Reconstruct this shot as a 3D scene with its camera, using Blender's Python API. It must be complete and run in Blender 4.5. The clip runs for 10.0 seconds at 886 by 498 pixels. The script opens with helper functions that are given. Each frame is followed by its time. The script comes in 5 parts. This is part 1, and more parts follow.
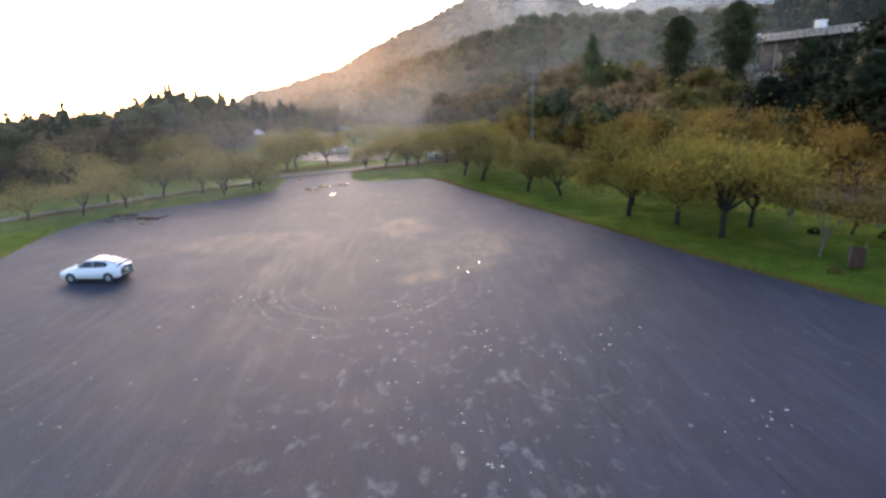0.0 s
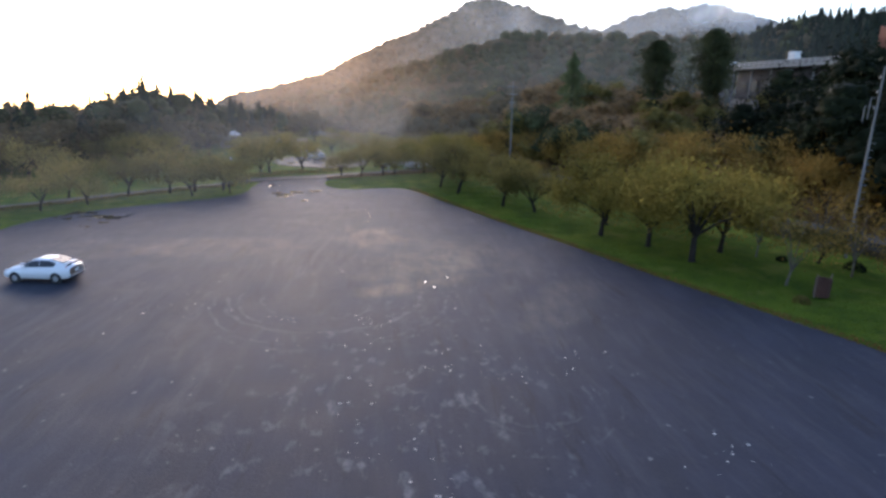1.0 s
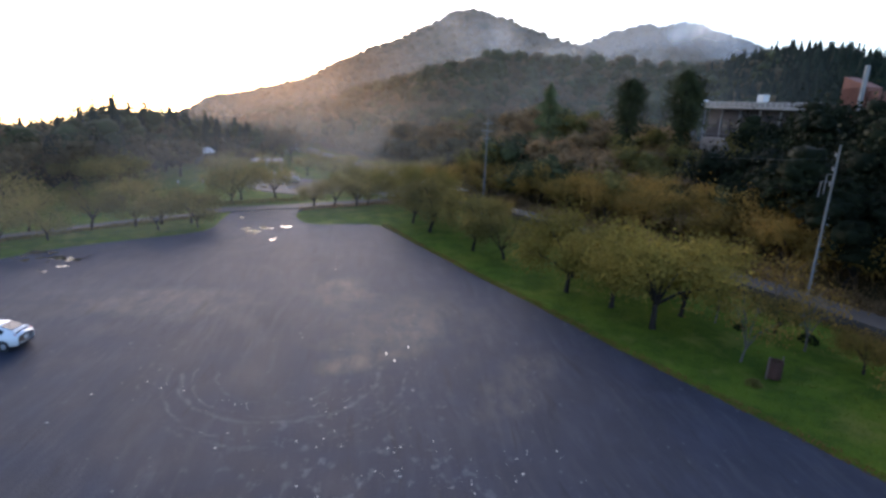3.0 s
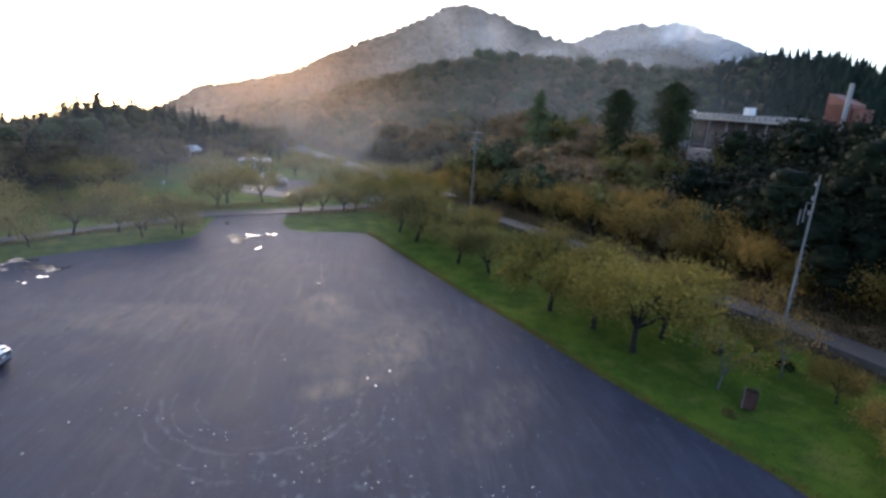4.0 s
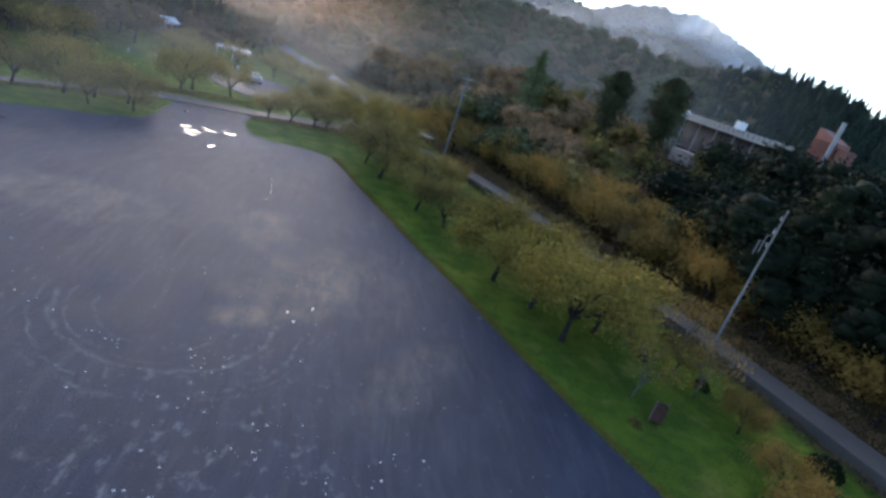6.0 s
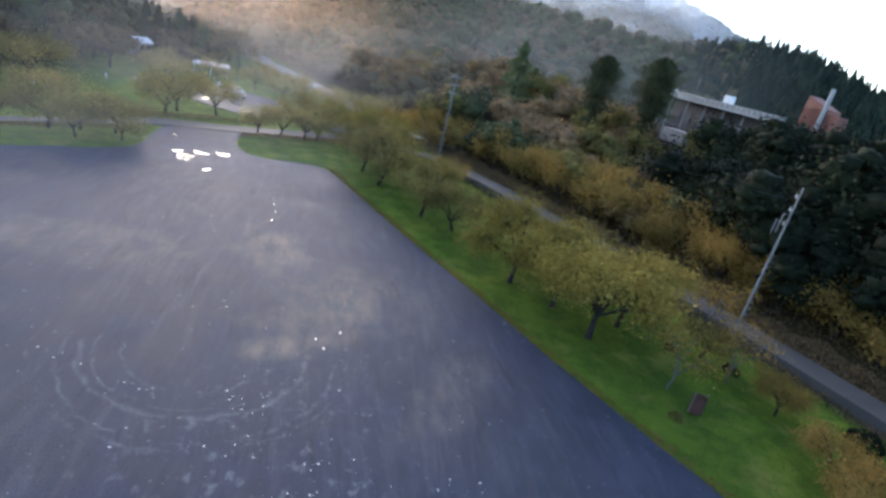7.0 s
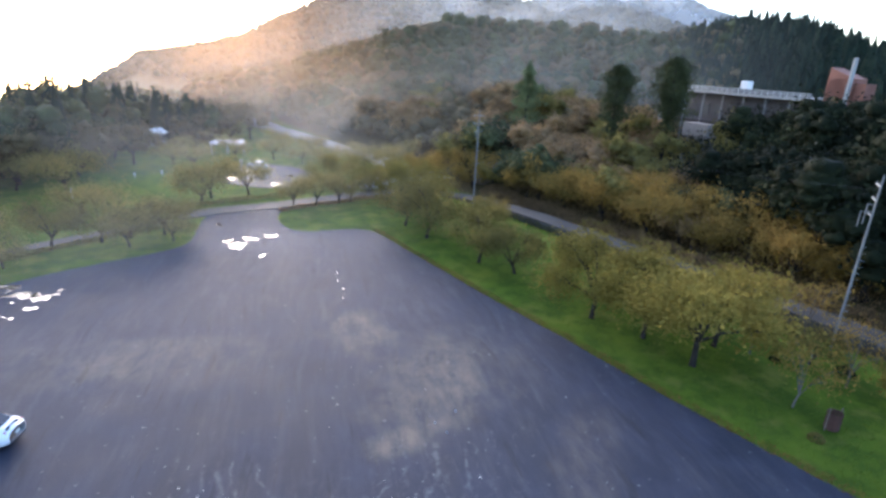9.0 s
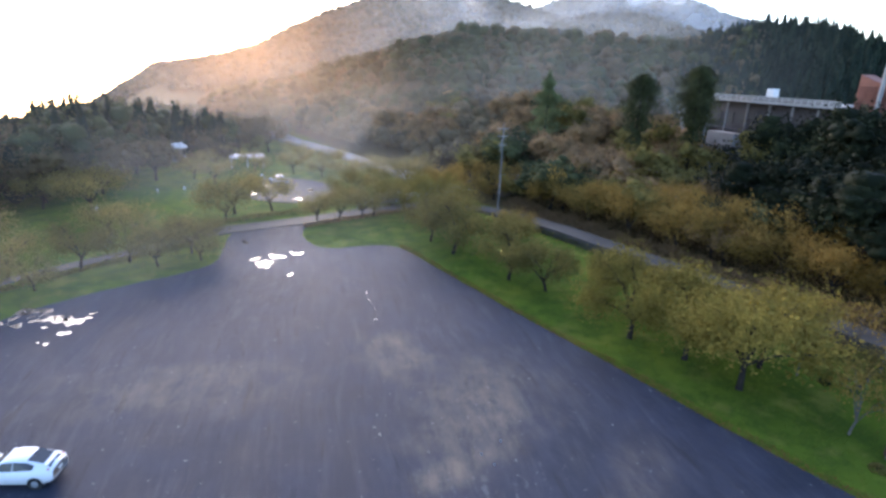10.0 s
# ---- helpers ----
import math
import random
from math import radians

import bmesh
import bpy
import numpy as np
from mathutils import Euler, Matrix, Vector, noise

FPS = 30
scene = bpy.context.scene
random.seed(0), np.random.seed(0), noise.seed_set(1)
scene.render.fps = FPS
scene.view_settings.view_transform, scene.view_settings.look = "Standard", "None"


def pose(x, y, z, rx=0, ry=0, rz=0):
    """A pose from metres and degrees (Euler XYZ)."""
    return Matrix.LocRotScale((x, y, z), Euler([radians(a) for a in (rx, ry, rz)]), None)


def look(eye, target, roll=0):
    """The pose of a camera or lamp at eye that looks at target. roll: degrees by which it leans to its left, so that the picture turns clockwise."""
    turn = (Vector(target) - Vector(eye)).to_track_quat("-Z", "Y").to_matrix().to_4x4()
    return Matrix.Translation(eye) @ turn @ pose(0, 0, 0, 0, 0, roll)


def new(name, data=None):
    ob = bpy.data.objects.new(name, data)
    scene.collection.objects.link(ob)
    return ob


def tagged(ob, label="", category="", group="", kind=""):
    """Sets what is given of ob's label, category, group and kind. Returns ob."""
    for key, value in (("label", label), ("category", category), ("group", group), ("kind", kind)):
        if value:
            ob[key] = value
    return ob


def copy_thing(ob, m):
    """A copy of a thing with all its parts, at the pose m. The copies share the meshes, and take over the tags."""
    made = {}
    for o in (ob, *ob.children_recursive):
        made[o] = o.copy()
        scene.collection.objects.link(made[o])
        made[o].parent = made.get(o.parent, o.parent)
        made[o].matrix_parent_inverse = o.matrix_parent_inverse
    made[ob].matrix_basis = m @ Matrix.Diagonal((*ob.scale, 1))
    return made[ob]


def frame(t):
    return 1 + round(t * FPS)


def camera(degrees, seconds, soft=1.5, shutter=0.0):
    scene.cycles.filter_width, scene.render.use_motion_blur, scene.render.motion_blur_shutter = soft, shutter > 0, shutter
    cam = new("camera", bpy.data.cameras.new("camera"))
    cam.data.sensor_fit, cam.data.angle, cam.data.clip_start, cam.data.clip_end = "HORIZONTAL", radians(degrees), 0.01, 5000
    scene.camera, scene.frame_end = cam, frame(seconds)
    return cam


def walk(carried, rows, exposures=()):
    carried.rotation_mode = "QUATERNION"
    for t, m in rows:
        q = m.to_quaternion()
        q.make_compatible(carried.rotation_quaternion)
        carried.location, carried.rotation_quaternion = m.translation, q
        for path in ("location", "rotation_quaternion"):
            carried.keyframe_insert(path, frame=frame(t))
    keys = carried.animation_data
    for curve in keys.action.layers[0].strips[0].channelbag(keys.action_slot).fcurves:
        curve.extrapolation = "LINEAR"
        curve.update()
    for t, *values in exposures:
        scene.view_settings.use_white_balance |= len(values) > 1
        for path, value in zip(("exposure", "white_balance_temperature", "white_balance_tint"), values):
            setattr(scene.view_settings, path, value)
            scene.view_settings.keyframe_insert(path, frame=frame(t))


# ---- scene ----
# A wet car park in a valley at dusk, flown over by a small drone.
cam = camera(77.0, 10.0, soft=2.9)
EXPOSURE = [(t, 1.85 + s, k, g) for t, s, k, g in ((0.0, 0.35, 6650, 21), (0.5, 0.1, 6400, 21), (1.0, -0.2, 6050, 20), (1.5, -0.32, 5900, 19), (2.5, -0.32, 5850, 20), (4.5, 0.0, 5800, 20), (6.0, -0.05, 5600, 16), (7.4, 0.6, 5800, 16), (9.0, 0.7, 5800, 18), (10.0, 0.55, 5800, 20))]
PATH = [
    (0.0, -1.06, -1.31, 9.37, 74.00, 1.97, -3.42),
    (0.5, -0.48, -0.74, 9.31, 78.07, 3.00, -5.32),
    (1.0, -0.49, -0.59, 9.33, 75.07, -0.90, -5.02),
    (1.5, -0.26, -0.56, 10.14, 76.75, -0.38, -5.10),
    (2.0, 0.18, 0.04, 10.95, 75.87, -2.60, -6.07),
    (2.5, 0.29, 0.14, 11.90, 75.82, -2.33, -6.43),
    (4.0, 0.63, 0.55, 14.49, 75.02, -4.04, -7.56),
    (4.5, 0.70, 0.59, 15.40, 74.79, -1.64, -8.20),
    (5.0, 0.86, 0.73, 16.27, 74.45, -2.55, -8.50),
    (5.5, 1.03, 0.76, 16.50, 74.17, -1.97, -8.76),
    (5.8, 1.86, 1.07, 15.49, 70.19, -15.71, -6.52),
    (6.0, 1.66, 2.11, 14.95, 68.73, -17.63, -6.91),
    (6.2, 1.18, 3.15, 14.65, 67.34, -17.99, -8.15),
    (7.5, -0.75, 3.32, 15.50, 70.01, -10.29, -10.00),
    (8.0, -1.62, 3.92, 15.68, 70.63, -8.58, -10.54),
    (8.5, -2.82, 4.47, 16.06, 71.25, -7.18, -10.92),
    (9.0, -4.16, 5.24, 16.49, 71.49, -3.23, -12.21),
    (9.5, -5.20, 5.86, 17.17, 71.92, -0.95, -12.29),
    (10.0, -5.56, 6.44, 17.09, 72.11, -2.42, -11.32),
]
walk(cam, [(r[0], pose(*r[1:])) for r in PATH], exposures=EXPOSURE)

# ---- light: a pale evening sky, the sun behind the ridge ----
SUN_AZ, SUN_EL = -10.0, 14.0
world = bpy.data.worlds.new("evening_sky")
scene.world = world
world.use_nodes = True
wn = world.node_tree.nodes
sky = wn.new("ShaderNodeTexSky")
sky.sky_type = "NISHITA"
sky.sun_disc = False
sky.sun_elevation = radians(SUN_EL)
sky.sun_rotation = radians(SUN_AZ)
sky.air_density, sky.dust_density, sky.ozone_density = 1.0, 1.0, 1.5
world.node_tree.links.new(sky.outputs[0], wn["Background"].inputs[0])
wn["Background"].inputs[1].default_value = 0.15
sun = bpy.data.lights.new("sun", "SUN")
sun.energy, sun.angle, sun.color = 0.8, radians(50), (1.0, 0.8, 0.6)
sun_lamp = new("sun", sun)
sd = Vector((math.sin(radians(SUN_AZ)) * math.cos(radians(SUN_EL)), math.cos(radians(SUN_AZ)) * math.cos(radians(SUN_EL)), math.sin(radians(SUN_EL))))
sun_lamp.matrix_world = look(sd * 300, (0, 0, 0))



# ---- materials ----
def material(name):
    m = bpy.data.materials.new(name)
    m.use_nodes = True
    nt = m.node_tree
    return m, nt, nt.nodes, nt.links, nt.nodes["Principled BSDF"]


def noise_node(nt, scale, detail=4.0, rough=0.55, coords=None, stretch=None):
    n = nt.nodes.new("ShaderNodeTexNoise")
    n.inputs["Scale"].default_value = scale
    n.inputs["Detail"].default_value = detail
    n.inputs["Roughness"].default_value = rough
    src = coords
    if src is None:
        src = nt.nodes.new("ShaderNodeNewGeometry").outputs["Position"]
    if stretch:
        mp = nt.nodes.new("ShaderNodeMapping")
        mp.inputs["Scale"].default_value = stretch
        nt.links.new(src, mp.inputs["Vector"])
        src = mp.outputs["Vector"]
    nt.links.new(src, n.inputs["Vector"])
    return n.outputs["Fac"]


def ramp(nt, fac, stops):
    r = nt.nodes.new("ShaderNodeValToRGB")
    el = r.color_ramp.elements
    while len(el) < len(stops):
        el.new(0.5)
    for e, (p, c) in zip(el, stops):
        e.position = p
        e.color = (*c, 1) if len(c) == 3 else c
    nt.links.new(fac, r.inputs[0])
    return r.outputs[0]


def mixc(nt, fac, a, b, mode="MIX"):
    n = nt.nodes.new("ShaderNodeMix")
    n.data_type = "RGBA"
    n.blend_type = mode
    for sock, val in ((n.inputs[0], fac), (n.inputs[6], a), (n.inputs[7], b)):
        if isinstance(val, (int, float)):
            sock.default_value = val
        elif isinstance(val, tuple):
            sock.default_value = (*val, 1)
        else:
            nt.links.new(val, sock)
    return n.outputs[2]


def calc(nt, op, a, b=0.0, c=None):
    n = nt.nodes.new("ShaderNodeMath")
    n.operation = op
    for i, v in enumerate((a, b, c)):
        if v is None:
            continue
        if isinstance(v, (int, float)):
            n.inputs[i].default_value = v
        else:
            nt.links.new(v, n.inputs[i])
    return n.outputs[0]


def bump(nt, bsdf, height, strength=0.3, distance=0.02):
    b = nt.nodes.new("ShaderNodeBump")
    b.inputs["Strength"].default_value = strength
    b.inputs["Distance"].default_value = distance
    nt.links.new(height, b.inputs["Height"])
    nt.links.new(b.outputs[0], bsdf.inputs["Normal"])


def plain(name, colour, rough=0.6, metal=0.0, vary=0.15, scale=3.0, relief=0.0):
    """A surface of one paint with grain and stains at two scales."""
    m, nt, n, l, b = material(name)
    f = noise_node(nt, scale, 6)
    f2 = noise_node(nt, scale * 9, 3)
    dark = tuple(c * (1 - vary) for c in colour)
    light = tuple(min(1, c * (1 + vary)) for c in colour)
    c = mixc(nt, f, dark, light)
    c = mixc(nt, calc(nt, "MULTIPLY", f2, 0.35), c, tuple(c2 * 0.7 for c2 in colour))
    l.new(c, b.inputs["Base Color"])
    b.inputs["Roughness"].default_value = rough
    b.inputs["Metallic"].default_value = metal
    if relief:
        bump(nt, b, f2, relief, 0.03)
    return m


def soft_normal(nt, geo):
    """Soft crown shading: the lie of the leaf mixed with the roundness of its bough."""
    n, l = nt.nodes, nt.links
    at = n.new("ShaderNodeAttribute")
    at.attribute_name = "bough"
    vt = n.new("ShaderNodeVectorTransform")
    vt.vector_type, vt.convert_from, vt.convert_to = "NORMAL", "OBJECT", "WORLD"
    l.new(at.outputs["Vector"], vt.inputs[0])
    sum_v, nor_v = n.new("ShaderNodeVectorMath"), n.new("ShaderNodeVectorMath")
    sum_v.operation, nor_v.operation = "ADD", "NORMALIZE"
    l.new(vt.outputs[0], sum_v.inputs[0])
    l.new(geo.outputs["Normal"], sum_v.inputs[1])
    l.new(sum_v.outputs[0], nor_v.inputs[0])
    return nor_v.outputs[0]


def leaves(name, stops, trans=0.35, boughs=True, patch=0.35, each=0.36):
    """Leaves: each one its own tint, some light coming through them."""
    m, nt, n, l, b = material(name)
    geo = n.new("ShaderNodeNewGeometry")
    info = n.new("ShaderNodeObjectInfo")
    big = noise_node(nt, patch, 2)
    f = calc(nt, "MULTIPLY_ADD", geo.outputs["Random Per Island"], each, calc(nt, "MULTIPLY", info.outputs["Random"], 0.22))
    f = calc(nt, "ADD", f, calc(nt, "MULTIPLY_ADD", big, 0.5, -0.02))
    c = ramp(nt, f, stops)
    l.new(c, b.inputs["Base Color"])
    b.inputs["Roughness"].default_value = 0.8
    b.inputs["Specular IOR Level"].default_value = 0.06
    nor_v = soft_normal(nt, geo) if boughs else None
    if boughs:
        l.new(nor_v, b.inputs["Normal"])
    t = n.new("ShaderNodeBsdfTranslucent")
    l.new(c, t.inputs[0])
    if boughs:
        l.new(nor_v, t.inputs["Normal"])
    mx = n.new("ShaderNodeMixShader")
    mx.inputs[0].default_value = trans
    l.new(b.outputs[0], mx.inputs[1])
    l.new(t.outputs[0], mx.inputs[2])
    l.new(mx.outputs[0], n["Material Output"].inputs[0])
    return m


def bark_material(name, colour):
    m, nt, n, l, b = material(name)
    f = noise_node(nt, 6, 6, 0.6, stretch=(1, 1, 0.25))
    c = ramp(nt, f, [(0.25, tuple(v * 0.45 for v in colour)), (0.55, colour), (0.8, tuple(v * 1.6 for v in colour))])
    l.new(c, b.inputs["Base Color"])
    b.inputs["Roughness"].default_value = 0.9
    b.inputs["Specular IOR Level"].default_value = 0.12
    bump(nt, b, f, 0.6, 0.04)
    return m


def ellipse_mask(nt, pos, cx, cy, rx, ry, rot=0.0, soft=0.5, wob=0.5):
    """1 inside an uneven patch of the ground, 0 outside."""
    mp = nt.nodes.new("ShaderNodeMapping")
    mp.vector_type = "TEXTURE"
    mp.inputs["Location"].default_value = (cx, cy, 0)
    mp.inputs["Rotation"].default_value = (0, 0, radians(rot))
    mp.inputs["Scale"].default_value = (rx, ry, 1e6)
    nt.links.new(pos, mp.inputs["Vector"])
    ln = nt.nodes.new("ShaderNodeVectorMath")
    ln.operation = "LENGTH"
    nt.links.new(mp.outputs[0], ln.inputs[0])
    d = calc(nt, "ADD", ln.outputs["Value"], calc(nt, "MULTIPLY_ADD", noise_node(nt, 0.45, 5), wob * 2, -wob))
    mr = nt.nodes.new("ShaderNodeMapRange")
    mr.interpolation_type = "SMOOTHSTEP"
    mr.inputs[1].default_value = 1 + soft
    mr.inputs[2].default_value = 1 - soft
    nt.links.new(d, mr.inputs[0])
    return mr.outputs[0]


def ring_mask(nt, pos, cx, cy, r, width, keep):
    """A faint tyre arc: a ring round a centre, broken up by noise."""
    sub = nt.nodes.new("ShaderNodeVectorMath")
    sub.operation = "SUBTRACT"
    sub.inputs[1].default_value = (cx, cy, 0)
    nt.links.new(pos, sub.inputs[0])
    flat = nt.nodes.new("ShaderNodeVectorMath")
    flat.operation = "MULTIPLY"
    flat.inputs[1].default_value = (1, 1, 0)
    nt.links.new(sub.outputs[0], flat.inputs[0])
    ln = nt.nodes.new("ShaderNodeVectorMath")
    ln.operation = "LENGTH"
    nt.links.new(flat.outputs[0], ln.inputs[0])
    d = calc(nt, "ABSOLUTE", calc(nt, "SUBTRACT", calc(nt, "ADD", ln.outputs["Value"], calc(nt, "MULTIPLY_ADD", noise_node(nt, 0.8, 3), 0.7, -0.35)), r))
    on = calc(nt, "SUBTRACT", 1.0, calc(nt, "DIVIDE", d, width))
    on.node.use_clamp = True
    brk = ramp(nt, noise_node(nt, 1.3, 4, 0.7), [(keep - 0.02, (0, 0, 0)), (keep + 0.16, (1, 1, 1))])
    sep = nt.nodes.new("ShaderNodeSeparateXYZ")
    nt.links.new(sub.outputs[0], sep.inputs[0])
    near = calc(nt, "LESS_THAN", sep.outputs[1], 0.4)
    return calc(nt, "MULTIPLY", calc(nt, "MULTIPLY", on, brk), near)


def gravel_material():
    m, nt, n, l, b = material("wet_gravel")
    pos = n.new("ShaderNodeNewGeometry").outputs["Position"]
    big = noise_node(nt, 0.07, 5)
    mid = noise_node(nt, 0.5, 6)
    wn1 = n.new("ShaderNodeTexNoise")
    wn1.inputs["Scale"].default_value = 0.06
    l.new(pos, wn1.inputs["Vector"])
    warp = n.new("ShaderNodeVectorMath")
    warp.operation = "MULTIPLY_ADD"
    warp.inputs[1].default_value = (3.5, 3.5, 0)
    l.new(wn1.outputs["Color"], warp.inputs[0])
    l.new(pos, warp.inputs[2])
    bent = warp.outputs[0]
    streak = noise_node(nt, 1.0, 5, 0.65, bent, (1.5, 0.3, 1))
    streak2 = noise_node(nt, 1.0, 5, 0.65, bent, (0.5, 0.12, 1))
    fine = noise_node(nt, 14, 3, 0.7)
    c = ramp(nt, big, [(0.3, (0.0085, 0.0115, 0.023)), (0.7, (0.018, 0.0235, 0.042))])
    c = mixc(nt, calc(nt, "MULTIPLY", ramp(nt, mid, [(0.42, (0, 0, 0)), (0.7, (1, 1, 1))]), 0.55), c, (0.036, 0.042, 0.066))
    c = mixc(nt, calc(nt, "MULTIPLY", ramp(nt, streak, [(0.48, (0, 0, 0)), (0.68, (1, 1, 1))]), 0.4), c, (0.04, 0.046, 0.066))
    c = mixc(nt, calc(nt, "MULTIPLY", ramp(nt, streak2, [(0.5, (0, 0, 0)), (0.7, (1, 1, 1))]), 0.55), c, (0.016, 0.018, 0.026))
    track = noise_node(nt, 1.0, 6, 0.7, bent, (1.9, 0.2, 1))
    c = mixc(nt, calc(nt, "MULTIPLY", ramp(nt, track, [(0.5, (0, 0, 0)), (0.7, (1, 1, 1))]), 0.24), c, (0.09, 0.087, 0.09))
    crack = ramp(nt, noise_node(nt, 1.0, 6, 0.72, bent, (1.7, 0.16, 1)), [(0.36, (1, 1, 1)), (0.42, (0, 0, 0))])
    c = mixc(nt, calc(nt, "MULTIPLY", crack, 0.55), c, (0.008, 0.008, 0.01))
    mottle = noise_node(nt, 1.0, 6, 0.7, bent, (1.3, 0.5, 1))
    for cx, cy, rx, ry, rot, k in ((1.6, 29.8, 3.6, 2.3, 50, 0.34), (-1.9, 37.5, 1.6, 2.6, 10, 0.33), (-13.8, 35, 5.5, 2.2, 0, 0.22), (7.5, 24, 3.5, 1.2, 60, 0.2), (3, 33.5, 3.5, 3.0, 0, 0.2), (-0.4, 26.5, 1.4, 0.8, 30, 0.4)):
        k2 = calc(nt, "MULTIPLY", calc(nt, "MULTIPLY", ellipse_mask(nt, pos, cx, cy, rx, ry, rot, 0.8, 1.0), ramp(nt, mottle, [(0.36, (0.25, 0.25, 0.25)), (0.62, (1, 1, 1))])), k * 1.25)
        c = mixc(nt, k2, c, (0.225, 0.175, 0.11))
    for cx, cy, r, w, keep in ((-3.7, 25.6, 4.6, 0.17, 0.42), (-3.7, 25.6, 4.15, 0.1, 0.46), (-3.7, 25.6, 3.1, 0.12, 0.47), (-3.6, 25.5, 2.5, 0.1, 0.52), (-3.4, 25.2, 5.5, 0.12, 0.46), (-3.4, 25.3, 6.0, 0.1, 0.5), (-3.2, 26.1, 6.9, 0.12, 0.52), (4.0, 15.6, 1.9, 0.1, 0.47), (4.0, 15.6, 2.3, 0.09, 0.5), (3.6, 15.4, 3.1, 0.1, 0.52)):
        k2 = calc(nt, "MULTIPLY", ring_mask(nt, pos, cx, cy, r, w, keep), 0.23)
        c = mixc(nt, k2, c, (0.28, 0.275, 0.27))
    smear = ramp(nt, noise_node(nt, 1.0, 4, 0.6, bent, (1.6, 1.1, 1)), [(0.56, (0, 0, 0)), (0.7, (1, 1, 1))])
    worn = ellipse_mask(nt, pos, -0.6, 14.5, 5.0, 8.0, 0, 0.7, 0.6)
    c = mixc(nt, calc(nt, "MULTIPLY", calc(nt, "MULTIPLY", smear, worn), 0.5), c, (0.22, 0.218, 0.225))
    speck = ramp(nt, noise_node(nt, 3.2, 2, 0.5), [(0.7, (0, 0, 0)), (0.76, (1, 1, 1))])
    c = mixc(nt, calc(nt, "MULTIPLY", speck, 0.35), c, (0.33, 0.32, 0.31))
    c = mixc(nt, calc(nt, "MULTIPLY", fine, 0.4), c, (0.04, 0.04, 0.045))
    l.new(c, b.inputs["Base Color"])
    wet = ramp(nt, mid, [(0.3, (0.62, 0.62, 0.62)), (0.7, (0.76, 0.76, 0.76))])
    l.new(wet, b.inputs["Roughness"])
    b.inputs["Specular IOR Level"].default_value = 0.18
    bump(nt, b, calc(nt, "ADD", fine, calc(nt, "MULTIPLY", streak, 0.8)), 0.5, 0.04)
    return m


def ground_material():
    """Mown grass in the park, leaf litter under the woods on the slopes."""
    m, nt, n, l, b = material("grass_and_litter")
    sep = n.new("ShaderNodeSeparateXYZ")
    l.new(n.new("ShaderNodeNewGeometry").outputs["Position"], sep.inputs[0])
    big = noise_node(nt, 0.12, 5)
    fine = noise_node(nt, 7, 5, 0.7)
    g = ramp(nt, big, [(0.3, (0.06, 0.095, 0.009)), (0.55, (0.095, 0.14, 0.013)), (0.75, (0.145, 0.165, 0.02))])
    g = mixc(nt, calc(nt, "MULTIPLY", fine, 0.5), g, (0.07, 0.09, 0.013))
    tuft = ramp(nt, noise_node(nt, 0.5, 6, 0.72), [(0.42, (1, 1, 1)), (0.56, (0, 0, 0))])
    g = mixc(nt, calc(nt, "MULTIPLY", tuft, 0.7), g, (0.034, 0.062, 0.009))
    dry = ramp(nt, noise_node(nt, 0.33, 5, 0.65), [(0.52, (0, 0, 0)), (0.66, (1, 1, 1))])
    g = mixc(nt, calc(nt, "MULTIPLY", dry, 0.45), g, (0.2, 0.18, 0.04))
    leaf = ramp(nt, noise_node(nt, 2.4, 4, 0.7), [(0.6, (0, 0, 0)), (0.72, (1, 1, 1))])
    g = mixc(nt, calc(nt, "MULTIPLY", leaf, 0.35), g, (0.17, 0.085, 0.03))
    w = ramp(nt, fine, [(0.3, (0.045, 0.038, 0.018)), (0.7, (0.1, 0.075, 0.034))])
    up = n.new("ShaderNodeMapRange")
    up.inputs[1].default_value, up.inputs[2].default_value = 1.0, 3.0
    l.new(sep.outputs[2], up.inputs[0])
    far = n.new("ShaderNodeVectorMath")
    far.operation = "LENGTH"
    l.new(n.new("ShaderNodeNewGeometry").outputs["Position"], far.inputs[0])
    wooded = n.new("ShaderNodeMapRange")
    wooded.inputs[1].default_value, wooded.inputs[2].default_value = 185.0, 215.0
    l.new(far.outputs["Value"], wooded.inputs[0])
    side = n.new("ShaderNodeMapRange")  # leaf litter beyond the lane
    side.inputs[1].default_value, side.inputs[2].default_value = 46.0, 47.5
    l.new(calc(nt, "ADD", calc(nt, "MULTIPLY_ADD", sep.outputs[1], 0.41, sep.outputs[0]), calc(nt, "MULTIPLY_ADD", noise_node(nt, 0.3, 3), 3.0, -1.5)), side.inputs[0])
    c = mixc(nt, calc(nt, "MAXIMUM", calc(nt, "MAXIMUM", up.outputs[0], side.outputs[0]), wooded.outputs[0]), g, w)
    l.new(c, b.inputs["Base Color"])
    b.inputs["Roughness"].default_value = 0.95
    b.inputs["Specular IOR Level"].default_value = 0.05
    bump(nt, b, fine, 0.8, 0.06)
    return m


def water_material():
    m, nt, n, l, b = material("puddle_water")
    b.inputs["Base Color"].default_value = (0.02, 0.02, 0.022, 1)
    b.inputs["Roughness"].default_value = 0.03
    b.inputs["IOR"].default_value = 1.7
    bump(nt, b, noise_node(nt, 2.0, 2), 0.02, 0.02)
    return m


